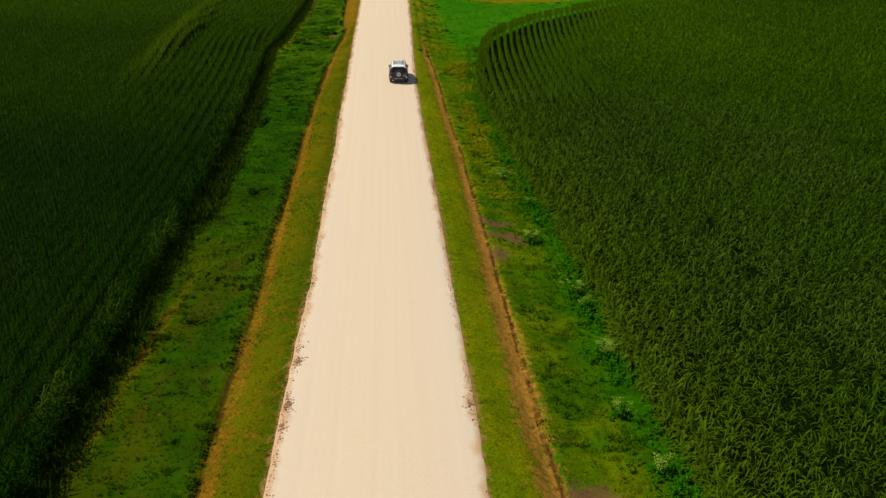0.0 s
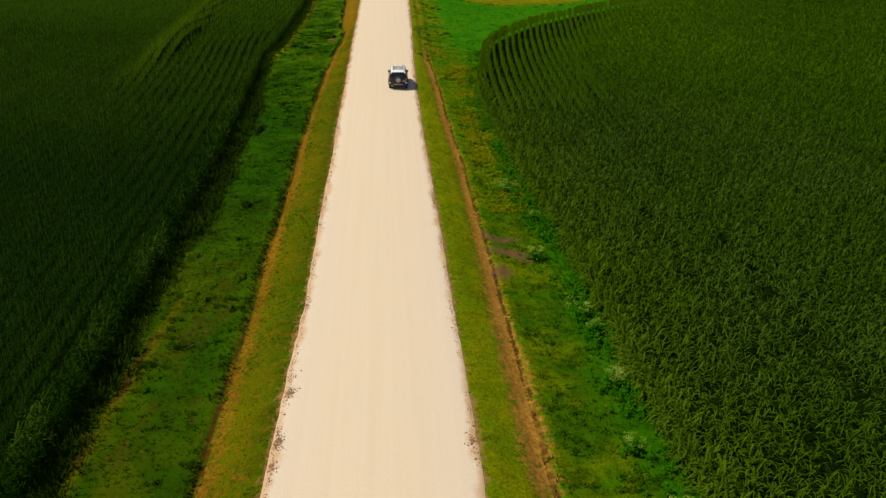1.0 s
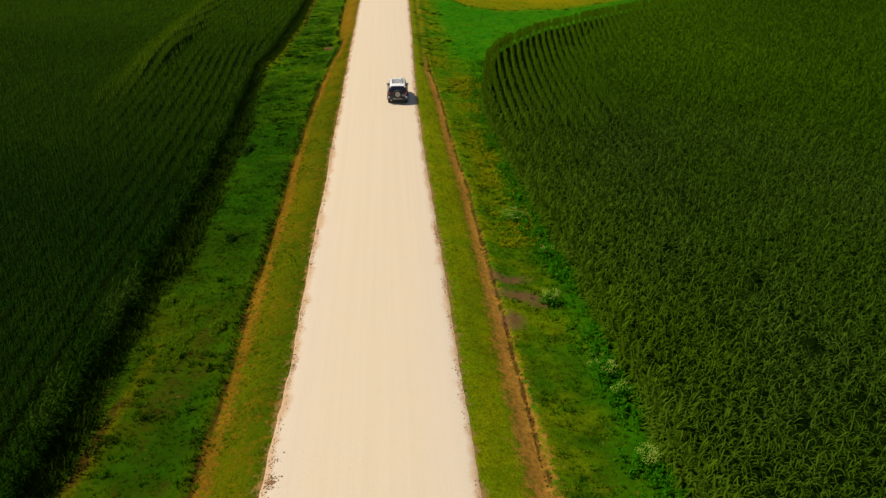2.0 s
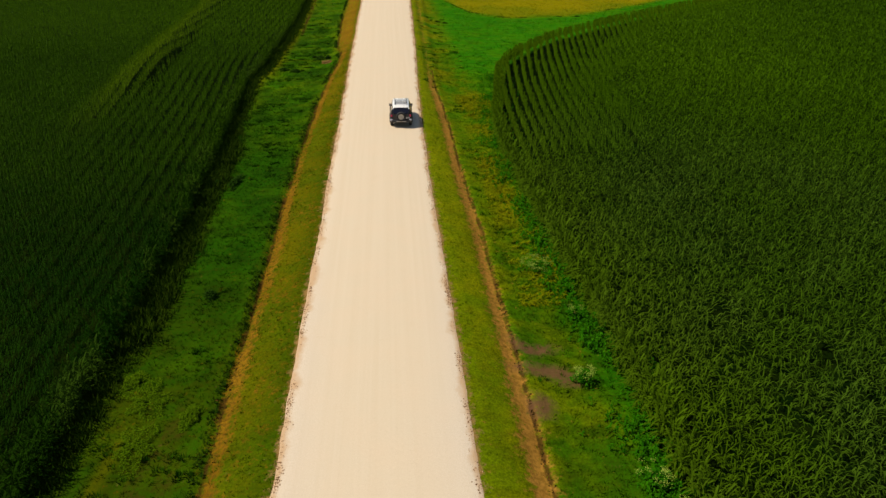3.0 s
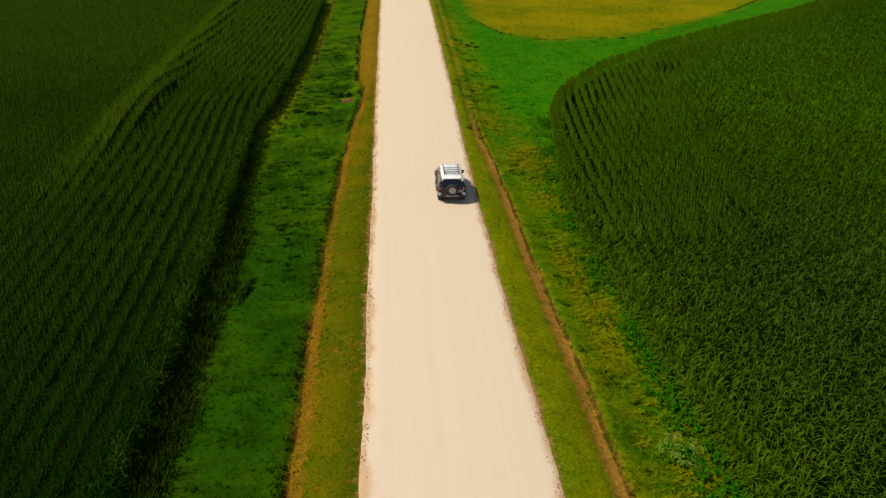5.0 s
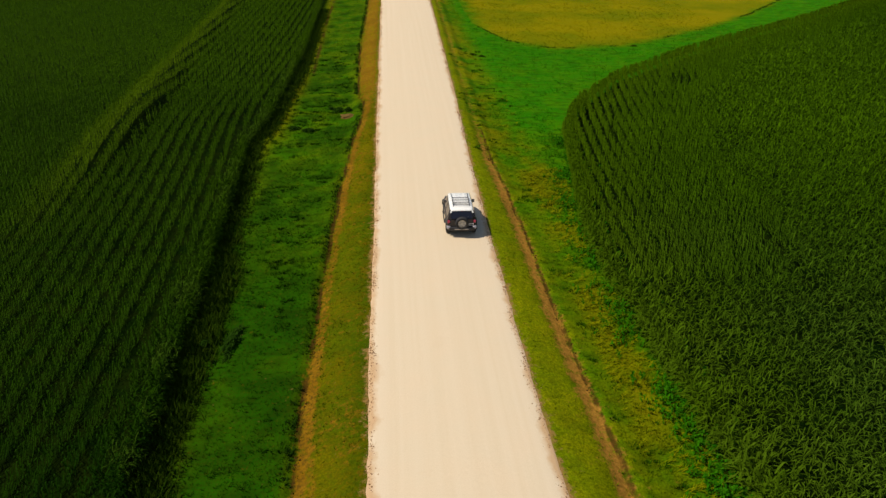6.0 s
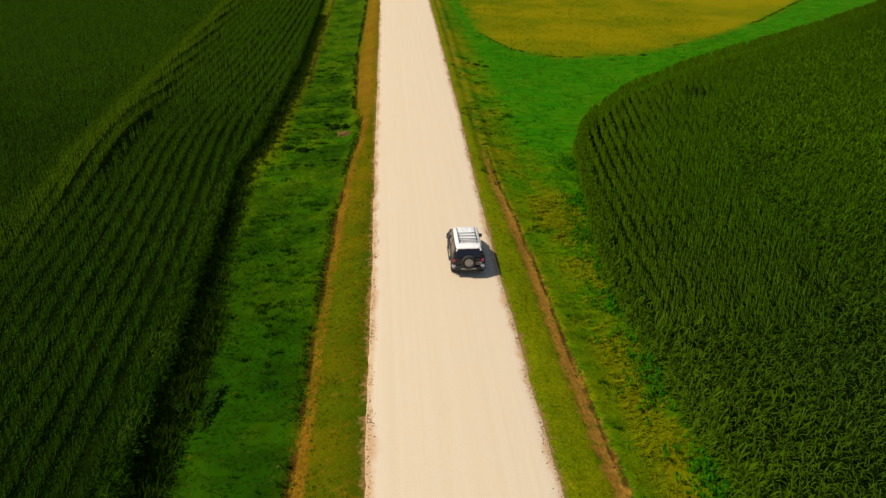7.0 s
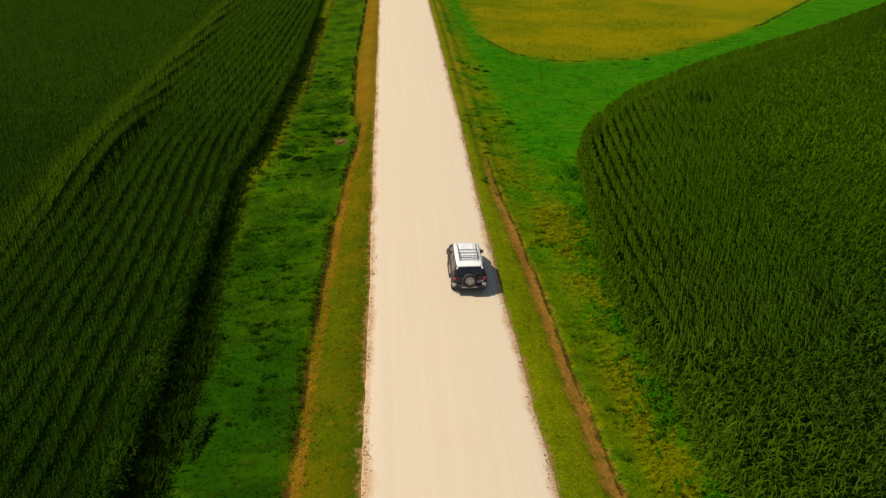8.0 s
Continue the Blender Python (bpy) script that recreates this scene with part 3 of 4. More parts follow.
west, east = np.concatenate([planted(-1), fringe(-1, 1900)]), np.concatenate([planted(1), fringe(1, 2200)])
wx, wy = west.T
# Leaves along the bank are coloured paler to paint its sunlit side.
ridge = np.exp(-(((wx - terrace(wy)) / 1.4) ** 2)) * step(wy, 64, 86)
bare = step(wy, 70, 80) * (1 - step(wy, 91, 97)) * step(wx, -26, -22) * (0.6 + 0.4 * vnoise(wx, wy, 0.2, 1))
outer = corn_left(wy) - wx < 0.75
# Olive grows with distance: shade and lens falloff close by, painted into the leaves.
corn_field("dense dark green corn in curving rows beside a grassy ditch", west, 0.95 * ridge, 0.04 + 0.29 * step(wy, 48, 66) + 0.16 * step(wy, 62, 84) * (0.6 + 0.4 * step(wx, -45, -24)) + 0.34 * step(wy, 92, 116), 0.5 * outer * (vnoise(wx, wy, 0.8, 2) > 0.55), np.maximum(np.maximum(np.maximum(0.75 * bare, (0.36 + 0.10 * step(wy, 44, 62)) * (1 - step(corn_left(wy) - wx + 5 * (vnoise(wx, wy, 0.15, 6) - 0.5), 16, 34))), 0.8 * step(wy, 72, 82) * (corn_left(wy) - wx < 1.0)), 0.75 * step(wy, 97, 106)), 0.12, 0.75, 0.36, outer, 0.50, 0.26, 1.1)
ex, ey = east.T
edge_band = np.exp(-(((ex - corn_right(ey)) / 5.0) ** 2))
bare = (0.20 + 0.27 * step(ey, 54, 74)) * (1 - step(ex - corn_right(ey) + 5 * (vnoise(ex, ey, 0.2, 2) - 0.5), 7, 20))
# Paler margin and duller outer side: lens falloff painted into the leaf colour.
corn_field("dense olive green corn in rows bordered by lush weeds", east, 0.5 * edge_band, 0.62 + 0.34 * step(np.hypot(ex, ey - 40), 22, 60) - 0.26 * step(ex - 0.35 * ey, 6, 26), (1 - step(np.hypot(ex - 12, ey - 38), 14, 40)) * (0.35 + 0.65 * step(vnoise(ex, ey, 0.16, 5), 0.3, 0.65)), bare, 3.0, 0.95, 0.30, (ex - corn_right(ey) < 0.6) & (ey < 72), 0.20, 1.2, 1.0)


def blades(r, n, tall, spread):
    verts, faces = [], []
    for k in range(n):
        a, rad = r.uniform(0, 6.283), r.uniform(0, spread)
        b = np.array([math.cos(a) * rad, math.sin(a) * rad, -0.02])
        turn, w = r.uniform(0, 6.283), r.uniform(0.016, 0.030)
        sd = np.array([math.cos(turn), math.sin(turn), 0]) * w
        h = tall * r.uniform(0.6, 1.2)
        verts += [b - sd, b + sd, b + np.array([math.cos(a) * h * 0.6, math.sin(a) * h * 0.6, h])]
        faces.append((3 * k, 3 * k + 1, 3 * k + 2))
    return np.array(verts), np.array(faces)


def grass():
    r = np.random.default_rng(5)
    pts = []
    for x0, x1, y0, y1, per in ((-15.5, -4.3, -11, 12, 14), (2.7, 12, -11, 12, 14), (-15.5, -4.3, 12, 100, 30), (-15.5, -4.3, 100, 172, 12), (2.7, 12, 12, 100, 30), (2.7, 48, 92, 172, 5)):
        n = int((x1 - x0) * (y1 - y0) * per)
        pts.append(np.column_stack([r.uniform(x0, x1, n), r.uniform(y0, y1, n)]))
    p = np.concatenate(pts)
    x, y = p.T
    zn = zones(x, y)
    keep = (np.where(x < 0, road_left(y) - x, x - road_right(y)) > 0.05) & (zn["field"] < 0.6) & (zn["soil"] + r.normal(0, 0.2, len(x)) < 0.6) & (zn["grit"] + r.normal(0, 0.15, len(x)) < 0.75) & (zn["mud"] + r.normal(0, 0.3, len(x)) < 0.6) & ((zn["earth_shade"] + r.normal(0, 0.25, len(x)) < 0.6) | (x > -9))
    keep &= r.random(len(x)) < np.where((x > 4.5) & (y < 100), 1 - 0.83 * step(y, 72, 99) * step(x, 4.5, 7.5), 1.0)
    keep &= vnoise(x, y, 0.9, 3) + r.normal(0, 0.12, len(x)) > 0.30
    p = p[keep]
    x, y = p.T
    s = np.where(x < 0, -4.45 - x, x - 2.8)
    tall = (0.75 + 0.75 * step(s, 1.2, 4.5)) * (0.55 + 0.9 * vnoise(x, y, 0.6, 1)) * np.where((x > 5) & (y > 86), 0.6, np.where(x < cut_left(y), 0.42, np.where(x > cut_right(y), 0.55, 0.60)))
    which, groups = r.integers(0, 5, len(p)), []
    for k in range(5):
        t, f = blades(r, 5, 0.17, 0.08)
        ids = which == k
        at = np.column_stack([p[ids], height(p[ids, 0], p[ids, 1])])
        groups.append(scatter(t, f, at, r.uniform(0, 6.283, ids.sum()), tall[ids] * r.uniform(0.8, 1.3, ids.sum())))
    v, f = joined(groups)
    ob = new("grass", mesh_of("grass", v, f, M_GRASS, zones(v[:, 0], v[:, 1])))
    tagged(ob, "uneven green and yellowing grass on the road verges", "grass", kind="stuff")


grass()


def rank_grass():
    """Taller dark grass on the bank of the western cut and along the pasture's rim."""
    r = np.random.default_rng(15)
    y = r.uniform(12, 170, 1900)
    x = cut_left(y) - 0.12 - np.abs(r.normal(0, 0.16, len(y)))
    keep = vnoise(x, y, 0.35, 4) > 0.42
    px = r.uniform(9.5, 80, 1100)
    py = pasture_edge(px) - 0.5 + r.normal(0, 0.22, len(px))
    kept = vnoise(px, py, 0.25, 2) > 0.45
    p = np.concatenate([np.column_stack([x, y])[keep], np.column_stack([px, py])[kept]])
    t, f = blades(r, 7, 0.16, 0.08)
    v, f = scatter(t, f, np.column_stack([p, height(p[:, 0], p[:, 1])]), r.uniform(0, 6.283, len(p)), r.uniform(0.7, 1.3, len(p)))
    tagged(new("rank_grass", mesh_of("rank_grass", v, f, M_DARK_WEED)), "taller dark grass along the ditch bank and pasture rim", "grass", kind="stuff")


rank_grass()


def tussocks():
    """Coarser tufts that stand in short dark runs over the verges."""
    r = np.random.default_rng(51)
    runs = []
    for x0, x1, y0, y1, n in ((-13.0, -7.6, 14, 46, 190), (-13.0, -7.6, 46, 60, 40), (-13.6, -7.4, 60, 120, 330), (5.9, 9.4, 14, 78, 200), (3.6, 8.2, 78, 122, 70)):
        cx, cy = r.uniform(x0, x1, n), r.uniform(y0, y1, n)
        ok = vnoise(cx, cy, 0.16, 3) + r.normal(0, 0.08, n) > 0.47
        for px, py in zip(cx[ok], cy[ok]):
            k, turn = int(r.integers(3, 11)), r.normal(0.05, 0.35)
            u = r.normal(0, 0.28, k)
            runs.append(np.column_stack([px + u * math.cos(turn), py + u * math.sin(turn) + r.normal(0, 0.07, k)]))
    p = np.concatenate(runs)
    p = p[np.where(p[:, 0] < 0, road_left(p[:, 1]) - p[:, 0], p[:, 0] - road_right(p[:, 1])) > 0.25]
    t, f = blades(r, 9, 0.15, 0.10)
    v, f = scatter(t, f, np.column_stack([p, height(p[:, 0], p[:, 1])]), r.uniform(0, 6.283, len(p)), r.uniform(0.6, 1.4, len(p)))
    tagged(new("tussocks", mesh_of("tussocks", v, f, M_TUSSOCK)), "short dark runs of coarse grass tufts over the verges", "grass", kind="stuff")


tussocks()


def lodged_grass():
    """Long yellowing grass that has fallen over towards the corn."""
    r = np.random.default_rng(57)
    pts = []
    for x0, x1, y0, y1, n, bar in ((6.3, 9.6, 42, 80, 3600, 0.52), (4.6, 8.4, 78, 104, 300, 0.58)):
        x, y = r.uniform(x0, x1, n), r.uniform(y0, y1, n)
        ok = (vnoise(x, y * 0.8, 0.33, 6) + r.normal(0, 0.13, n) > bar) & (x < corn_right(y) - 0.5)
        pts.append(np.column_stack([x, y])[ok])
    p = np.concatenate(pts)
    verts, faces = [], []
    for k in range(6):
        a, b = r.normal(0, 0.5), np.array([r.normal(0, 0.08), r.normal(0, 0.08), -0.02])
        out, side, w, reach = np.array([math.cos(a), math.sin(a), 0]), np.array([-math.sin(a), math.cos(a), 0]), r.uniform(0.008, 0.015), r.uniform(0.25, 0.55)
        mid = b + out * reach * 0.45 + np.array([0, 0, r.uniform(0.14, 0.24)])
        verts += [b - side * w, b + side * w, mid + side * w, mid - side * w, b + out * reach + np.array([0, 0, r.uniform(0.06, 0.16)])]
        faces += [(5 * k + a, 5 * k + b, 5 * k + c) for a, b, c in SIMPLE]
    v, f = scatter(np.array(verts), np.array(faces), np.column_stack([p, height(p[:, 0], p[:, 1])]), r.normal(-0.15, 0.35, len(p)), r.uniform(0.6, 1.15, len(p)))
    tagged(new("lodged_grass", mesh_of("lodged_grass", v, f, M_LODGED)), "long yellowing grass fallen over beside the corn", "grass", kind="stuff")


lodged_grass()


def gravel():
    r = np.random.default_rng(9)
    t = np.array([(1, 0, 0), (-0.5, 0.87, 0), (-0.5, -0.87, 0), (0.1, 0.05, 0.9), (0, 0, -0.5)]) * (1.0, 0.8, 0.7)
    f = np.array([(0, 1, 3), (1, 2, 3), (2, 0, 3), (1, 0, 4), (2, 1, 4), (0, 2, 4)])
    y = r.uniform(12, 170, 17000)
    side = r.random(len(y)) < 0.5
    inward = r.normal(0.02, 0.11, len(y))
    x = np.where(side, road_left(y) + inward, road_right(y) - inward)
    for k in range(46):      # small spills of earth and stones on the road's margin
        cy, west_side = r.uniform(14, 120), r.random() < 0.55
        n = int(r.integers(12, 60))
        sy = cy + r.normal(0, 0.35, n)
        edge = road_left(sy) + np.abs(r.normal(0.0, 0.11, n)) if west_side else road_right(sy) - np.abs(r.normal(0.0, 0.11, n))
        x, y = np.append(x, edge), np.append(y, sy)
    for cx, cy, n in ((-4.45, 24.0, 150), (-4.56, 21.2, 190), (-4.66, 20.0, 110), (-4.55, 25.0, 80), (2.70, 20.9, 70), (-4.3, 71.8, 40)):
        x, y = np.append(x, cx + r.normal(0, 0.13, n)), np.append(y, cy + r.normal(0, 0.22, n))
    keep = (vnoise(x, y, 0.7, 6) > 0.42) | (np.arange(len(x)) >= 17000)
    x, y = x[keep], y[keep]
    z = np.maximum(height(x, y), road_z(x, y))
    big = np.where(np.arange(len(keep)) >= 17000, 1.15, 1.0)[keep]
    v, f = scatter(t, f, np.column_stack([x, y, z]), r.uniform(0, 6.283, len(x)), big * (0.014 + 0.045 * r.random(len(x)) ** 2.5))
    tagged(new("loose_gravel", mesh_of("loose_gravel", v, f, M_STONE)), "loose brown stones and grit strewn along the road edges", "gravel", kind="stuff")


gravel()


def weed_band():
    """Broad-leaved weeds between the corn and the verge."""
    r = np.random.default_rng(21)
    n = 6500
    y = r.uniform(12, 88, n)
    x = corn_right(y) - 0.20 + r.normal(0, 0.8, n)
    keep = vnoise(x, y, 0.5, 2) + r.normal(0, 0.16, n) > 0.50
    x, y = x[keep], y[keep]
    groups, which = [], r.integers(0, 4, len(x))
    for k in range(4):
        verts, faces = [], []
        for i in range(8):
            verts += leaf(r.uniform(0.05, 0.5), r.uniform(0, 6.283), r.uniform(0.12, 0.26), 0.07, r.uniform(0.02, 0.15), r.uniform(0, 0.12))
            faces += [(5 * i, 5 * i + 1, 5 * i + 2), (5 * i, 5 * i + 2, 5 * i + 3), (5 * i + 3, 5 * i + 2, 5 * i + 4)]
        ids = which == k
        groups.append(scatter(np.array(verts), np.array(faces), np.column_stack([x[ids], y[ids], height(x[ids], y[ids])]), r.uniform(0, 6.283, ids.sum()), r.uniform(0.35, 1.1, ids.sum())))
    v, f = joined(groups)
    tagged(new("weeds", mesh_of("weeds", v, f, M_WEED)), "lush bright green broad-leaved weeds along the corn", "weeds", kind="stuff")


weed_band()


def margin_grass():
    """Rank grass at the foot of the western corn, coloured dark as painted shade."""
    r = np.random.default_rng(27)
    n = 9000
    y = r.uniform(12, 150, n)
    x = corn_left(y) + 0.65 + r.normal(0, 0.48, n)
    m = 1500      # a wider strip of added dark grass standing in for the corn's shade
    y2 = r.uniform(40, 68, m)
    x, y, n = np.append(x, corn_left(y2) + 1.25 + r.normal(0, 0.4, m)), np.append(y, y2), n + m
    t, f = blades(r, 7, 0.30, 0.14)
    v, f = scatter(t, f, np.column_stack([x, y, height(x, y)]), r.uniform(0, 6.283, n), r.uniform(0.6, 1.5, n) * (0.6 + 0.8 * vnoise(x, y, 0.5, 2)))
    tagged(new("margin_grass", mesh_of("margin_grass", v, f, M_MARGIN)), "rank grass at the foot of the corn, coloured dark for shade", "grass", kind="stuff")


margin_grass()


def crack_shade_crumbs():
    """Dark earth crumbs added on both cuts' broken rims to mimic crack shade."""
    r = np.random.default_rng(33)
    t = np.array([(1, 0, 0), (-0.5, 0.87, 0), (-0.5, -0.87, 0), (0.1, 0.05, 0.9), (0, 0, -0.5)]) * (0.8, 1.1, 0.6)
    f = np.array([(0, 1, 3), (1, 2, 3), (2, 0, 3), (1, 0, 4), (2, 1, 4), (0, 2, 4)])
    y = r.uniform(12, 120, 5200)
    side = r.random(len(y)) < 0.5
    x = np.where(side, cut_left(y) + r.normal(0.05, 0.10, len(y)), cut_right(y) + 0.32 + r.normal(0, 0.07, len(y)))
    keep = (vnoise(x * 0.3, y, 0.55, 4) + r.normal(0, 0.05, len(y)) > 0.50) & (side | (y < 88))
    x, y = x[keep], y[keep]
    v, f = scatter(t, f, np.column_stack([x, y, height(x, y)]), r.uniform(0, 6.283, len(x)), 0.025 + 0.075 * r.random(len(x)) ** 2)
    tagged(new("crack_shade_crumbs", mesh_of("crack_shade_crumbs", v, f, M_CRUMB)), "added dark brown earth crumbs standing in for crack shade along the eroded cuts", "earth", kind="stuff")


crack_shade_crumbs()


# ---------------------------------------------------------------- single weeds and clods
def part(name, bm, material, parent, label=""):
    me = bpy.data.meshes.new(name)
    bm.to_mesh(me)
    bm.free()
    me.materials.append(material)
    ob = new(name, me)
    ob.parent = parent
    return tagged(ob, label)


def bush(name, label, x, y, radius, tall, material, blossoms=0, seed=1, group="", stretch=1.0, fine=1.0):
    """A clump of leafy stems with, where it flowers, flat heads of blossom on top."""
    r = np.random.default_rng(seed)
    root = new(name)
    root.location = (x, y, float(height(x, y)) - 0.03)
    tagged(root, label, "weed clump", group)
    verts, faces = [], []
    for k in range(int((150 * radius * max(1, stretch) + 60) / fine**1.6)):
        a = r.uniform(0, 6.283)
        rad = radius * math.sqrt(r.random()) * (0.75 + 0.3 * math.sin(2 * a + seed) + 0.25 * math.sin(5 * a + 2.0 * seed))
        h = tall * max(0.2, 1 - 0.7 * (rad / radius) ** 2) * r.uniform(0.35, 1.0)
        i = len(verts)
        off = np.array([math.cos(a) * rad, math.sin(a) * rad * stretch, 0])
        verts += [p + off for p in leaf(h, r.uniform(0, 6.283), fine * r.uniform(0.14, 0.32), fine * r.uniform(0.06, 0.12), fine * r.uniform(0.02, 0.12), fine * r.uniform(0.0, 0.14))]
        faces += [(i, i + 1, i + 2), (i, i + 2, i + 3), (i + 3, i + 2, i + 4)]
    for k in range(26):      # stems reach the ground
        a, rad = r.uniform(0, 6.283), 0.6 * radius * r.random()
        i, c = len(verts), np.array([math.cos(a) * rad, math.sin(a) * rad * stretch, 0])
        verts += [c + (-0.012, 0, 0), c + (0.012, 0, 0), c * 1.3 + (0, 0.01, tall * 0.8)]
        faces.append((i, i + 1, i + 2))
    leaves = new("foliage", mesh_of("foliage", np.array(verts), np.array(faces), material))
    leaves.parent = root
    for k in range(2 * blossoms):
        a, rad = r.uniform(0, 6.283), radius * 0.9 * math.sqrt(r.random())
        vs, fs = [], []
        c = np.array([math.cos(a) * rad, math.sin(a) * rad * stretch, tall * (0.85 + 0.3 * r.random())])
        for q in range(13):
            b, rr = q * 0.7, 0.02 + 0.15 * r.random()
            o, w = c + np.array([math.cos(b) * rr, math.sin(b) * rr, r.uniform(-0.01, 0.02)]), r.uniform(0.010, 0.018)
            i = len(vs)
            vs += [o + (-w, -w, 0), o + (w, -w, 0.01), o + (w, w, 0), o + (-w, w, 0.01)]
            fs.append((i, i + 1, i + 2, i + 3))
        head = new("blossom", mesh_of("blossom", np.array(vs), np.array(fs), M_FLOWER))
        head.parent = root
        tagged(head, "cream-white flat flower head")
    return root


FLOWERING = "flowering weed clump with cream heads beside the corn"
for k, (x, y, rad, h, b) in enumerate(((7.95, 45.7, 1.0, 0.6, 22), (8.1, 35.9, 0.5, 0.8, 12), (9.0, 41.0, 0.5, 0.7, 4), (9.2, 30.0, 0.75, 0.9, 10), (9.5, 28.6, 0.5, 0.8, 5), (9.3, 24.7, 0.55, 0.85, 14), (9.0, 20.8, 0.4, 0.7, 5), (9.6, 17.7, 0.45, 0.8, 9))):
    bush("weed_clump", FLOWERING, x, y, rad, h, M_WEED, b, 40 + k, "flowering weeds", 1.0, 0.65)
for k, (x, y, rad, h) in enumerate(((-10.7, 36.0, 1.3, 0.30), (-10.3, 33.2, 1.1, 0.28), (-8.6, 34.9, 0.6, 0.36), (-11.6, 37.4, 0.6, 0.36))):
    bush("weed_clump", "pale yellow-green weed clump in the grassy ditch", x, y, rad, h, M_PALE_WEED, 0, 60 + k, "pale weeds", 1.2, 0.28)
for k, (x, y, rad, h, st) in enumerate(((-10.6, 90.0, 0.8, 0.35, 0.5), (-11.9, 90.6, 0.7, 0.35, 0.5), (-8.2, 95.2, 0.7, 0.5, 0.7), (-7.3, 94.9, 0.4, 0.45, 0.8), (-9.0, 96.1, 0.4, 0.3, 0.7), (-12.6, 59.0, 0.3, 0.4, 1.0), (-9.8, 44.0, 0.4, 0.4, 1.0))):
    bush("weed_clump", "dark green weed clump in the grass", x, y, rad, h, M_DARK_WEED, 0, 80 + k, "dark weeds", st, 0.55)


# Added dark weeds that stand in for a shadowed gash in the ditch.
streak = bush("weed_clump", "long dark streak of weeds standing in for a shadowed gash in the grassy ditch", -11.35, 59.2, 0.36, 0.36, M_DARK_WEED, 0, 91, "dark weeds", 4.2, 0.6)
streak.rotation_euler = (0, 0, -0.2)
for k, (x, y, rad) in enumerate(((7.0, 117.2, 0.5), (8.1, 116.5, 0.45), (29.5, 122.8, 0.5))):
    bush("weed_clump", "olive tuft of rank grass in the waterway", x, y, rad, 0.22, M_MARGIN, 0, 95 + k, "olive tufts", 0.5, 0.5)


def clod(x, y, radius, tall, seed, label, material=M_MUD):
    """A washed-out heap of bare earth."""
    bm = bmesh.new()
    bmesh.ops.create_icosphere(bm, subdivisions=3, radius=1)
    for v in bm.verts:
        k = 1 + 0.5 * noise.noise(v.co * 1.7 + Vector((seed, 0, 0))) + 0.2 * noise.noise(v.co * 5)
        v.co = Vector((v.co.x * radius * k, v.co.y * radius * 0.7 * k, v.co.z * tall * k))
    me = bpy.data.meshes.new("earth_heap")
    bm.to_mesh(me), bm.free()
    me.materials.append(material)
    ob = new("earth_heap", me)
    ob.location = (x, y, max(float(height(x, y)), float(road_z(x, y))))
    return tagged(ob, label, "earth heap")


clod(-7.3, 93.4, 0.75, 0.20, 3.0, "low heap of bare reddish earth in the ditch")
for k, (x, y, rad) in enumerate(((-4.40, 24.0, 0.14), (-4.52, 21.3, 0.17), (-4.62, 20.1, 0.12), (2.70, 20.9, 0.10), (-4.30, 70.2, 0.10), (2.48, 62.0, 0.10))):
    tagged(clod(x, y, rad, 0.028, 5.0 + k, "brown clod of earth lying on the road's edge", M_CLOD), group="clods on the road")


# ---------------------------------------------------------------- the car
def rounded(size, at=(0, 0, 0), bevel=0.03, segments=2, taper=(1.0, 1.0), shift=(0, 0)):
    """A box with rounded edges; taper and shift act on its top."""
    bm = bmesh.new()
    bmesh.ops.create_cube(bm, size=1)
    for v in bm.verts:
        top = v.co.z > 0
        v.co = Vector((v.co.x * size[0] * (taper[0] if top else 1) + (shift[0] if top else 0), v.co.y * size[1] * (taper[1] if top else 1) + (shift[1] if top else 0), v.co.z * size[2]))
    if bevel:
        bmesh.ops.bevel(bm, geom=list(bm.edges), offset=bevel, segments=segments, affect="EDGES", profile=0.5)
    bmesh.ops.translate(bm, verts=bm.verts, vec=at)
    return bm


def loft(sections):
    """A closed skin over rings of points, each ring (y, [(x, z), ...]) mirrored to both sides."""
    bm = bmesh.new()
    rings = []
    for y, half in sections:
        pts = half + [(-x, z) for x, z in reversed(half)]
        rings.append([bm.verts.new((x, y, z)) for x, z in pts])
    n = len(rings[0])
    for a, b in zip(rings, rings[1:]):
        for i in range(n):
            bm.faces.new((a[i], a[(i + 1) % n], b[(i + 1) % n], b[i]))
    bm.faces.new(rings[0][::-1]), bm.faces.new(rings[-1])
    bmesh.ops.recalc_face_normals(bm, faces=bm.faces)
    bmesh.ops.bevel(bm, geom=[e for e in bm.edges if e.calc_face_angle(0) > 0.5], offset=0.035, segments=2, affect="EDGES", profile=0.5)
    return bm


def lathe(profile, steps=32, axis="x", at=(0, 0, 0)):
    """A ring turned about x or y from (along, radius) pairs."""
    bm = bmesh.new()
    rings = []
    for k in range(steps):
        a = 2 * math.pi * k / steps
        ring = []
        for u, rad in profile:
            c, s = rad * math.cos(a), rad * math.sin(a)
            ring.append(bm.verts.new((u + at[0], c + at[1], s + at[2]) if axis == "x" else (c + at[0], u + at[1], s + at[2])))
        rings.append(ring)
    for k in range(steps):
        a, b = rings[k], rings[(k + 1) % steps]
        for i in range(len(profile) - 1):
            bm.faces.new((a[i], a[i + 1], b[i + 1], b[i]))
    bmesh.ops.recalc_face_normals(bm, faces=bm.faces)
    return bm


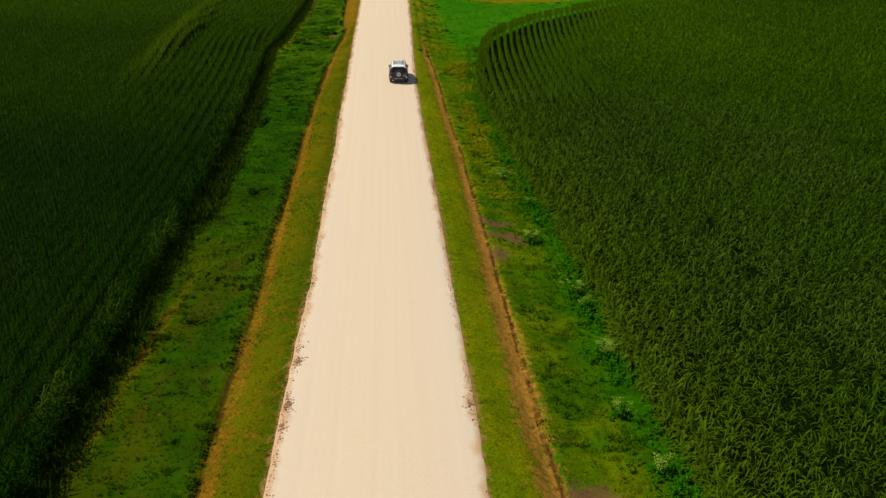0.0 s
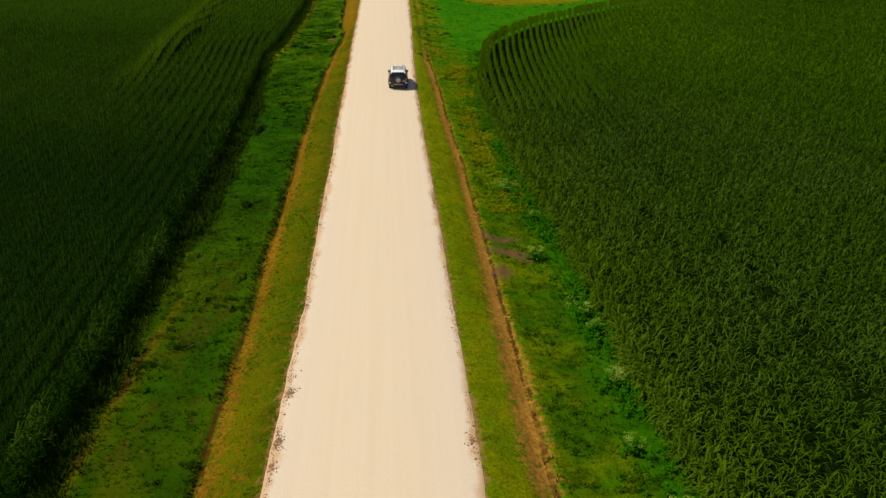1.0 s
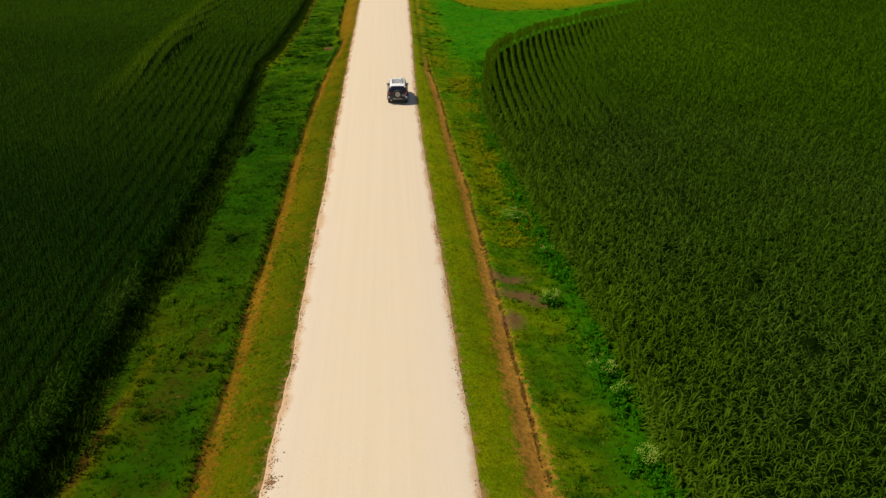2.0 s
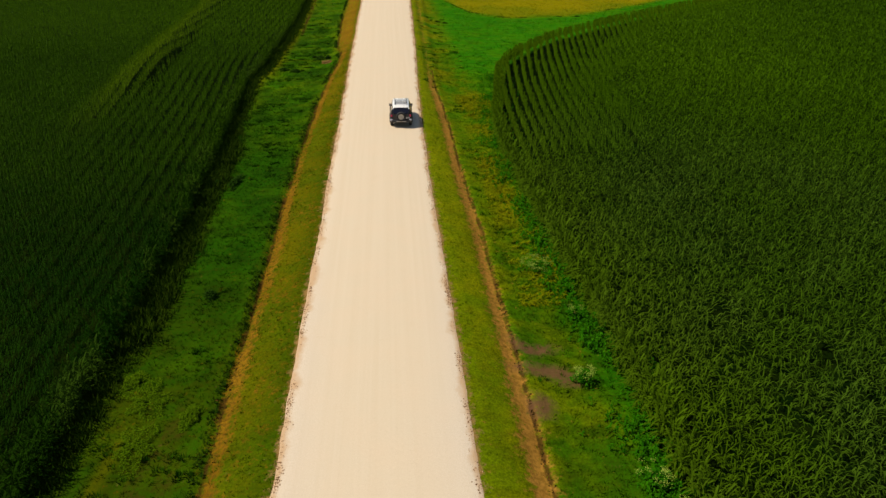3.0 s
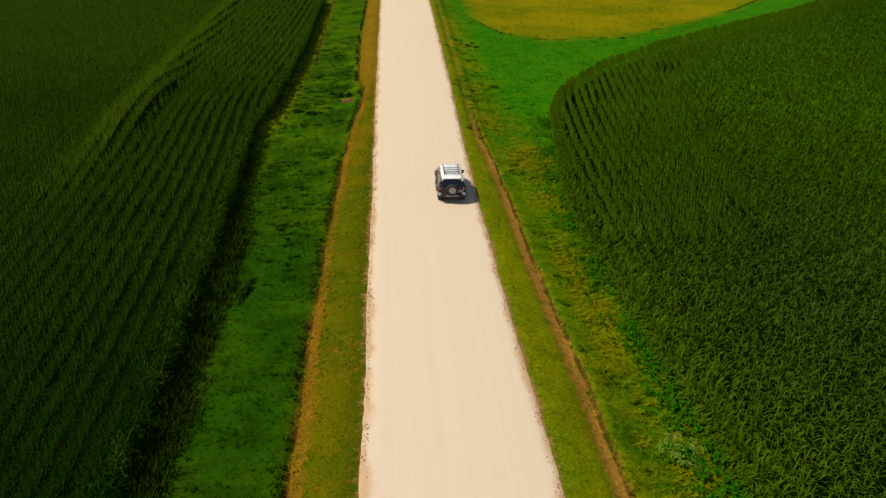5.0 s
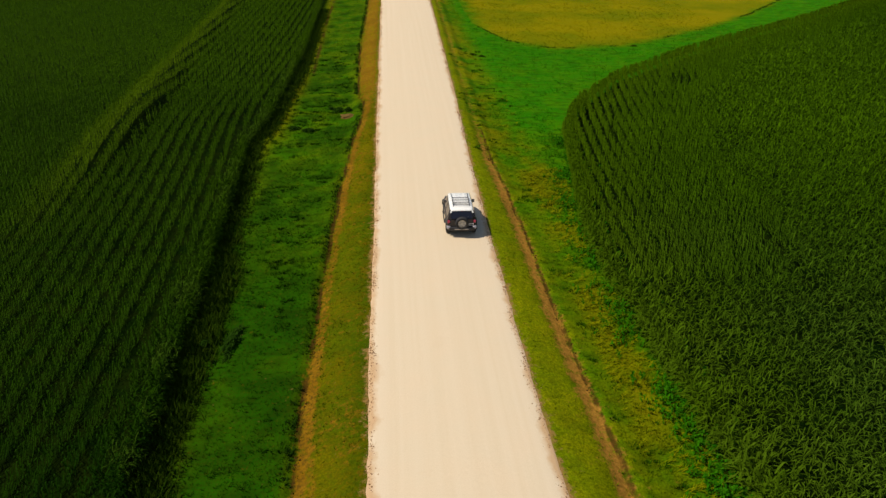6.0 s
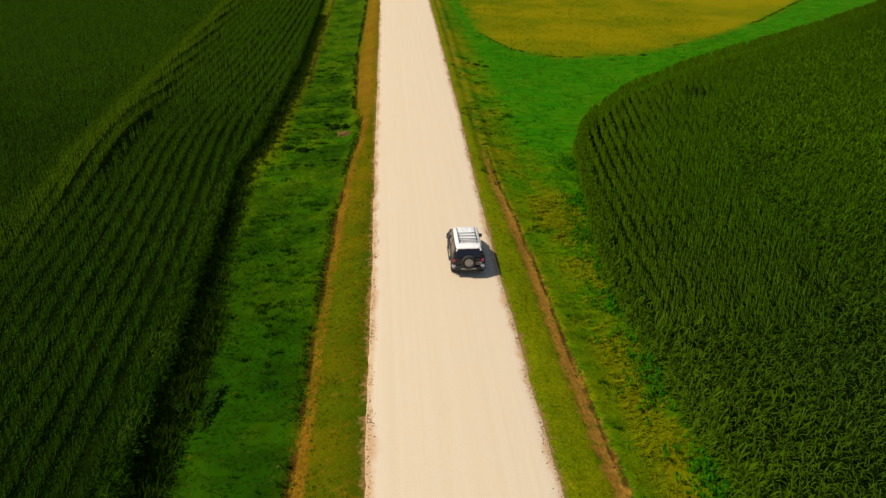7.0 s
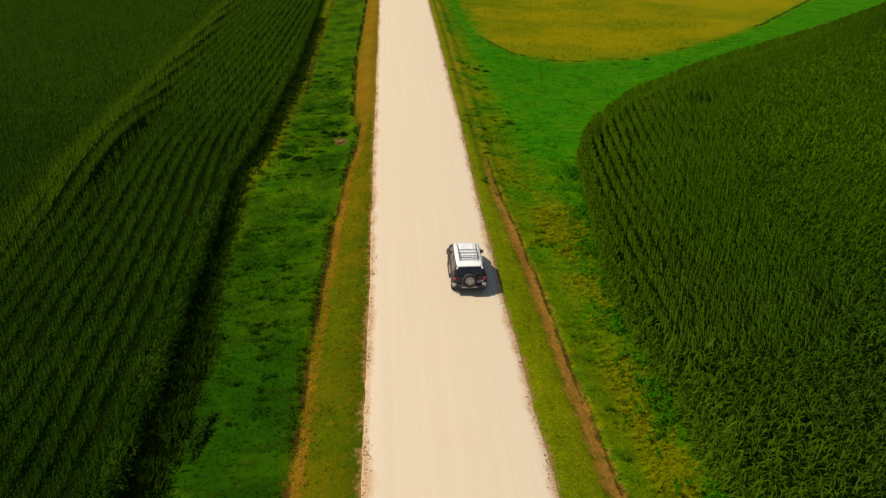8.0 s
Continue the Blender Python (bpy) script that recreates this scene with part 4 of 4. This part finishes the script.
def tube(points, radius, steps=8):
    bm = bmesh.new()
    rings = []
    pts = [Vector(p) for p in points]
    for i, p in enumerate(pts):
        d = (pts[min(i + 1, len(pts) - 1)] - pts[max(i - 1, 0)]).normalized()
        u = d.orthogonal().normalized()
        w = d.cross(u)
        rings.append([bm.verts.new(p + radius * (math.cos(2 * math.pi * k / steps) * u + math.sin(2 * math.pi * k / steps) * w)) for k in range(steps)])
    for a, b in zip(rings, rings[1:]):
        for k in range(steps):
            best = min(range(steps), key=lambda q: (a[k].co - b[q].co).length)
            bm.faces.new((a[k], a[(k + 1) % steps], b[(k + 1) % steps], b[k]))
    bm.faces.new(rings[0][::-1]), bm.faces.new(rings[-1])
    return bm


def panel(corners, thick=0.02, bevel=0.03):
    """A slightly rounded pane through four corners, thickened outwards."""
    bm = bmesh.new()
    f = bm.faces.new([bm.verts.new(c) for c in corners])
    bm.normal_update()
    n = f.normal.copy()
    if bevel:
        bmesh.ops.bevel(bm, geom=list(bm.verts), offset=bevel, segments=3, affect="VERTICES", profile=0.5)
    out = bmesh.ops.extrude_face_region(bm, geom=list(bm.faces))
    bmesh.ops.translate(bm, verts=[v for v in out["geom"] if isinstance(v, bmesh.types.BMVert)], vec=n * thick)
    bmesh.ops.recalc_face_normals(bm, faces=bm.faces)
    return bm


def smooth(ob):
    for p in ob.data.polygons:
        p.use_smooth = True
    return ob


TYRE = [(-0.085, 0.235), (-0.12, 0.30), (-0.13, 0.36), (-0.10, 0.395), (-0.05, 0.405), (0.05, 0.405), (0.10, 0.395), (0.13, 0.36), (0.12, 0.30), (0.085, 0.235)]


def rim_mesh(axis, sign, at):
    """A dished steel rim with six spokes and a hub, facing along the axis."""
    bm = lathe([(0.02 * sign, 0.245), (0.085 * sign, 0.245), (0.085 * sign, 0.215), (0.04 * sign, 0.20), (0.03 * sign, 0.10), (0.07 * sign, 0.075), (0.075 * sign, 0.001)], 30, axis, at)
    for k in range(6):
        a = k * math.pi / 3 + 0.3
        c, s = 0.15 * math.cos(a), 0.15 * math.sin(a)
        spoke = rounded((0.06, 0.14, 0.045), (0, 0, 0), 0.012, 1)
        m = Matrix.Rotation(a - math.pi / 2, 4, "Z")
        m = (Matrix.Rotation(math.pi / 2, 4, "Y") @ Matrix.Rotation(math.pi / 2, 4, "Z") if axis == "x" else Matrix.Rotation(math.pi / 2, 4, "X")) @ m
        bmesh.ops.transform(spoke, matrix=m, verts=spoke.verts)
        where = (at[0] + 0.062 * sign, at[1] + c, at[2] + s) if axis == "x" else (at[0] + c, at[1] + 0.062 * sign, at[2] + s)
        mid = Vector((sum(v.co.x for v in spoke.verts), sum(v.co.y for v in spoke.verts), sum(v.co.z for v in spoke.verts))) / len(spoke.verts)
        bmesh.ops.translate(spoke, verts=spoke.verts, vec=Vector(where) - mid)
        tmp = bpy.data.meshes.new("spoke")
        spoke.to_mesh(tmp), spoke.free()
        bm.from_mesh(tmp)
        bpy.data.meshes.remove(tmp)
    return bm


def build_car():
    car = new("car")
    tagged(car, "boxy black off-road car with white roof on the gravel road", "car")
    # lower body: rear bumper line at y -2.15, nose at 2.25
    def half(w, z0, z1, tuck=0.05):
        return [(w - 0.10, z0), (w, z0 + 0.14), (w, z1 - 0.16), (w - tuck, z1)]
    body = smooth(part("body", loft([(-2.08, half(0.86, 0.50, 1.14)), (-1.95, half(0.91, 0.42, 1.16)), (-0.6, half(0.92, 0.38, 1.15)), (0.95, half(0.92, 0.38, 1.10)), (1.60, half(0.90, 0.42, 1.04, 0.09)), (1.98, half(0.84, 0.46, 0.94, 0.09))]), M_BLACK, car))
    part("bonnet", panel([(-0.70, 1.10, 1.085), (0.70, 1.10, 1.085), (0.66, 1.84, 1.005), (-0.66, 1.84, 1.005)], 0.03, 0.12), M_BLACK, body)
    cabin = smooth(part("cabin", loft([(-2.03, [(0.87, 1.10), (0.86, 1.20), (0.83, 1.34), (0.80, 1.38)]), (-1.84, [(0.88, 1.10), (0.87, 1.22), (0.70, 1.70), (0.66, 1.76)]), (0.55, [(0.88, 1.08), (0.87, 1.20), (0.71, 1.68), (0.67, 1.74)]), (1.02, [(0.86, 1.06), (0.86, 1.10), (0.83, 1.14), (0.80, 1.15)])]), M_BLACK, car))
    roof = smooth(part("roof", loft([(-1.97, [(0.52, 1.67), (0.57, 1.69), (0.55, 1.73), (0.47, 1.745)]), (-1.92, [(0.62, 1.69), (0.67, 1.71), (0.65, 1.77), (0.56, 1.79)]), (-1.74, [(0.67, 1.70), (0.71, 1.73), (0.68, 1.80), (0.60, 1.83)]), (-0.7, [(0.69, 1.71), (0.73, 1.74), (0.70, 1.815), (0.62, 1.85)]), (0.45, [(0.68, 1.69), (0.72, 1.72), (0.69, 1.795), (0.61, 1.82)]), (0.60, [(0.62, 1.66), (0.66, 1.68), (0.63, 1.745), (0.55, 1.765)]), (0.68, [(0.48, 1.63), (0.52, 1.65), (0.49, 1.69), (0.42, 1.70)])]), M_WHITE, car, "white painted roof with raised ribs"))
    for x in (-0.28, 0.28):
        part("roof_rib", rounded((0.12, 1.7, 0.016), (x, -0.60, 1.846), 0.007, 1), M_WHITE, roof)
    for s in (-1, 1):      # white upper corners beside the back window
        part("rear_pillar", panel([(s * 0.725, -1.985, 1.585), (s * 0.645, -1.985, 1.585), (s * 0.58, -1.905, 1.725), (s * 0.68, -1.90, 1.725)][::-s], 0.03, 0.03), M_WHITE, roof)
    # glass
    part("rear_window", panel([(0.68, -2.085, 1.24), (-0.68, -2.085, 1.24), (-0.57, -1.925, 1.69), (0.57, -1.925, 1.69)][::-1], 0.018, 0.06), M_GLASS, car, "dark tinted rear window")
    part("windscreen", panel([(-0.76, 1.02, 1.17), (0.76, 1.02, 1.17), (0.60, 0.64, 1.66), (-0.60, 0.64, 1.66)], 0.016, 0.05), M_GLASS, car, "dark tinted windscreen")
    for s in (-1, 1):
        for y0, y1, name in ((-0.55, 0.72, "front_side_window"), (-1.75, -0.68, "rear_side_window")):
            part(name, panel([(s * 0.872, y0, 1.22), (s * 0.872, y1, 1.22), (s * 0.722, y1 - (0.24 if y1 > 0 else 0), 1.66), (s * 0.722, y0, 1.66)][::s], 0.014, 0.05), M_GLASS, car)
        door = part("door", panel([(s * 0.92, -0.62, 0.56), (s * 0.92, 0.72, 0.56), (s * 0.92, 0.72, 1.02), (s * 0.92, -0.62, 1.02)][::s], 0.012, 0.06), M_BLACK, car)
        part("door_handle", rounded((0.03, 0.20, 0.035), (s * 0.945, -0.42, 0.98), 0.01), M_SILVER, door, "silver door handle")
        part("side_step", tube([(s * 0.90, -0.95, 0.42), (s * 0.985, -0.86, 0.40), (s * 0.985, 0.72, 0.40), (s * 0.90, 0.82, 0.42)], 0.035), M_TRIM, car, "black tubular side step")
        mirror = part("wing_mirror", rounded((0.16, 0.11, 0.20), (s * 0.96, 0.58, 1.20), 0.035, 3), M_TRIM, car, "black wing mirror")
        part("mirror_arm", rounded((0.14, 0.05, 0.05), (s * 0.86, 0.60, 1.14), 0.012), M_TRIM, mirror)
        part("mirror_glass", rounded((0.12, 0.008, 0.15), (s * 0.96, 0.522, 1.20), 0.003, 1), M_CHROME, mirror)
        for y in (-1.42, 1.28):      # wheels and their flared arches
            wheel = new("wheel")
            wheel.parent = car
            smooth(part("tyre", lathe(TYRE, 36, "x", (s * 0.80, y, 0.405)), M_RUBBER, wheel))
            part("rim", rim_mesh("x", s, (s * 0.80, y, 0.405)), M_RIM, wheel, "grey six-spoke alloy rim")
            arch = [(s * 0.93, y + 0.50 * math.cos(a), 0.42 + 0.50 * math.sin(a)) for a in (k * math.pi / 12 for k in range(13))]
            part("wheel_arch", tube(arch, 0.055), M_TRIM, car, "matt black wheel arch flare")
        # tail lamps and silver bumper corners
        lamp = part("tail_light", rounded((0.15, 0.07, 0.19), (s * 0.80, -2.085, 1.06), 0.03, 2), M_RED, car, "red tail light")
        part("lamp_bezel", rounded((0.19, 0.05, 0.28), (s * 0.80, -2.072, 1.03), 0.02, 1), M_TRIM, lamp)
        part("bumper_corner", rounded((0.28, 0.44, 0.20), (s * 0.80, -2.02, 0.68), 0.09, 4, (0.92, 0.9)), M_SILVER, car, "silver bumper corner")
        part("headlight", lathe([(0.0, 0.001), (0.03, 0.10), (0.0, 0.12)], 20, "y", (s * 0.60, 1.99, 0.82)), M_LAMP, car, "round clear headlight")
    part("rear_bumper", rounded((1.62, 0.26, 0.24), (0, -2.11, 0.60), 0.05, 2), M_TRIM, car, "black plastic rear bumper")
    part("bumper_step", rounded((0.86, 0.06, 0.07), (0, -2.235, 0.60), 0.015, 2), M_CHROME, car, "dull steel bumper step strip")
    part("front_bumper", rounded((1.74, 0.24, 0.26), (0, 2.02, 0.58), 0.06, 2), M_SILVER, car, "silver front bumper")
    part("grille", rounded((1.30, 0.04, 0.22), (0, 1.985, 0.82), 0.02, 1), M_TRIM, car)
    # tailgate with its spare wheel and plate
    gate = part("tailgate", panel([(0.70, -2.085, 0.72), (-0.70, -2.085, 0.72), (-0.66, -2.085, 1.20), (0.66, -2.085, 1.20)][::-1], 0.02, 0.05), M_BLACK, car)
    smooth(part("spare_tyre", lathe(TYRE, 40, "y", (0.0, -2.235, 1.02)), M_RUBBER, gate, "black spare tyre on the tailgate"))
    part("spare_rim", rim_mesh("y", -1, (0.0, -2.235, 1.02)), M_RIM, gate, "grey six-spoke spare rim")
    part("spare_backing", lathe([(0.10, 0.001), (0.10, 0.23), (0.02, 0.235)], 24, "y", (0.0, -2.22, 1.02)), M_TRIM, gate)
    plate = part("number_plate", rounded((0.31, 0.015, 0.155), (0.58, -2.115, 0.86), 0.006, 1), M_PLATE, gate, "pale number plate")
    part("plate_bar", rounded((0.24, 0.006, 0.06), (0.58, -2.126, 0.85), 0.002, 1), M_TRIM, plate, "dark bar of unreadable characters")
    part("gate_handle", rounded((0.16, 0.04, 0.05), (0.52, -2.12, 1.03), 0.012), M_TRIM, gate)
    part("rear_wiper", tube([(0.05, -2.115, 1.24), (0.30, -2.10, 1.30), (0.42, -2.085, 1.40)], 0.012, 6), M_TRIM, car)
    part("high_brake_light", rounded((0.26, 0.03, 0.035), (0, -1.955, 1.715), 0.008, 1), M_RED, car, "red high brake light")
    part("exhaust", lathe([(-0.2, 0.03), (0.0, 0.033), (0.0, 0.026), (-0.2, 0.024)], 14, "y", (0.55, -2.14, 0.40)), M_CHROME, car)
    part("underbody", rounded((1.5, 3.6, 0.18), (0, 0, 0.42), 0.04, 1), M_TRIM, car)
    # roof rack
    rack = new("roof_rack")
    rack.parent = car
    tagged(rack, "black steel roof rack")
    for s in (-1, 1):
        part("rack_rail", tube([(s * 0.53, 0.40, 1.80), (s * 0.52, 0.30, 1.88), (s * 0.50, -0.30, 1.91), (s * 0.50, -1.50, 1.92), (s * 0.50, -1.58, 1.82)], 0.014), M_RACK, rack)
        part("rack_rail", tube([(s * 0.50, -0.45, 2.00), (s * 0.50, -1.50, 2.01)], 0.011), M_RACK, rack)
        for y in (-0.45, -0.80, -1.15, -1.50):
            part("rack_post", tube([(s * 0.50, y, 1.82), (s * 0.50, y, 2.01)], 0.018), M_RACK, rack)
    for y in (-0.45, -0.80, -1.15, -1.50):
        part("rack_crossbar", tube([(-0.50, y, 1.92), (0.50, y, 1.92)], 0.021), M_RACK, rack)
    part("rack_crossbar", tube([(-0.50, -1.50, 2.01), (0.50, -1.50, 2.01)], 0.018), M_RACK, rack)
    return car


car = build_car()
car.matrix_basis = pose(0.79, 69.68, 0.025, 0, 0, -0.8) @ Matrix.Scale(0.97, 4)
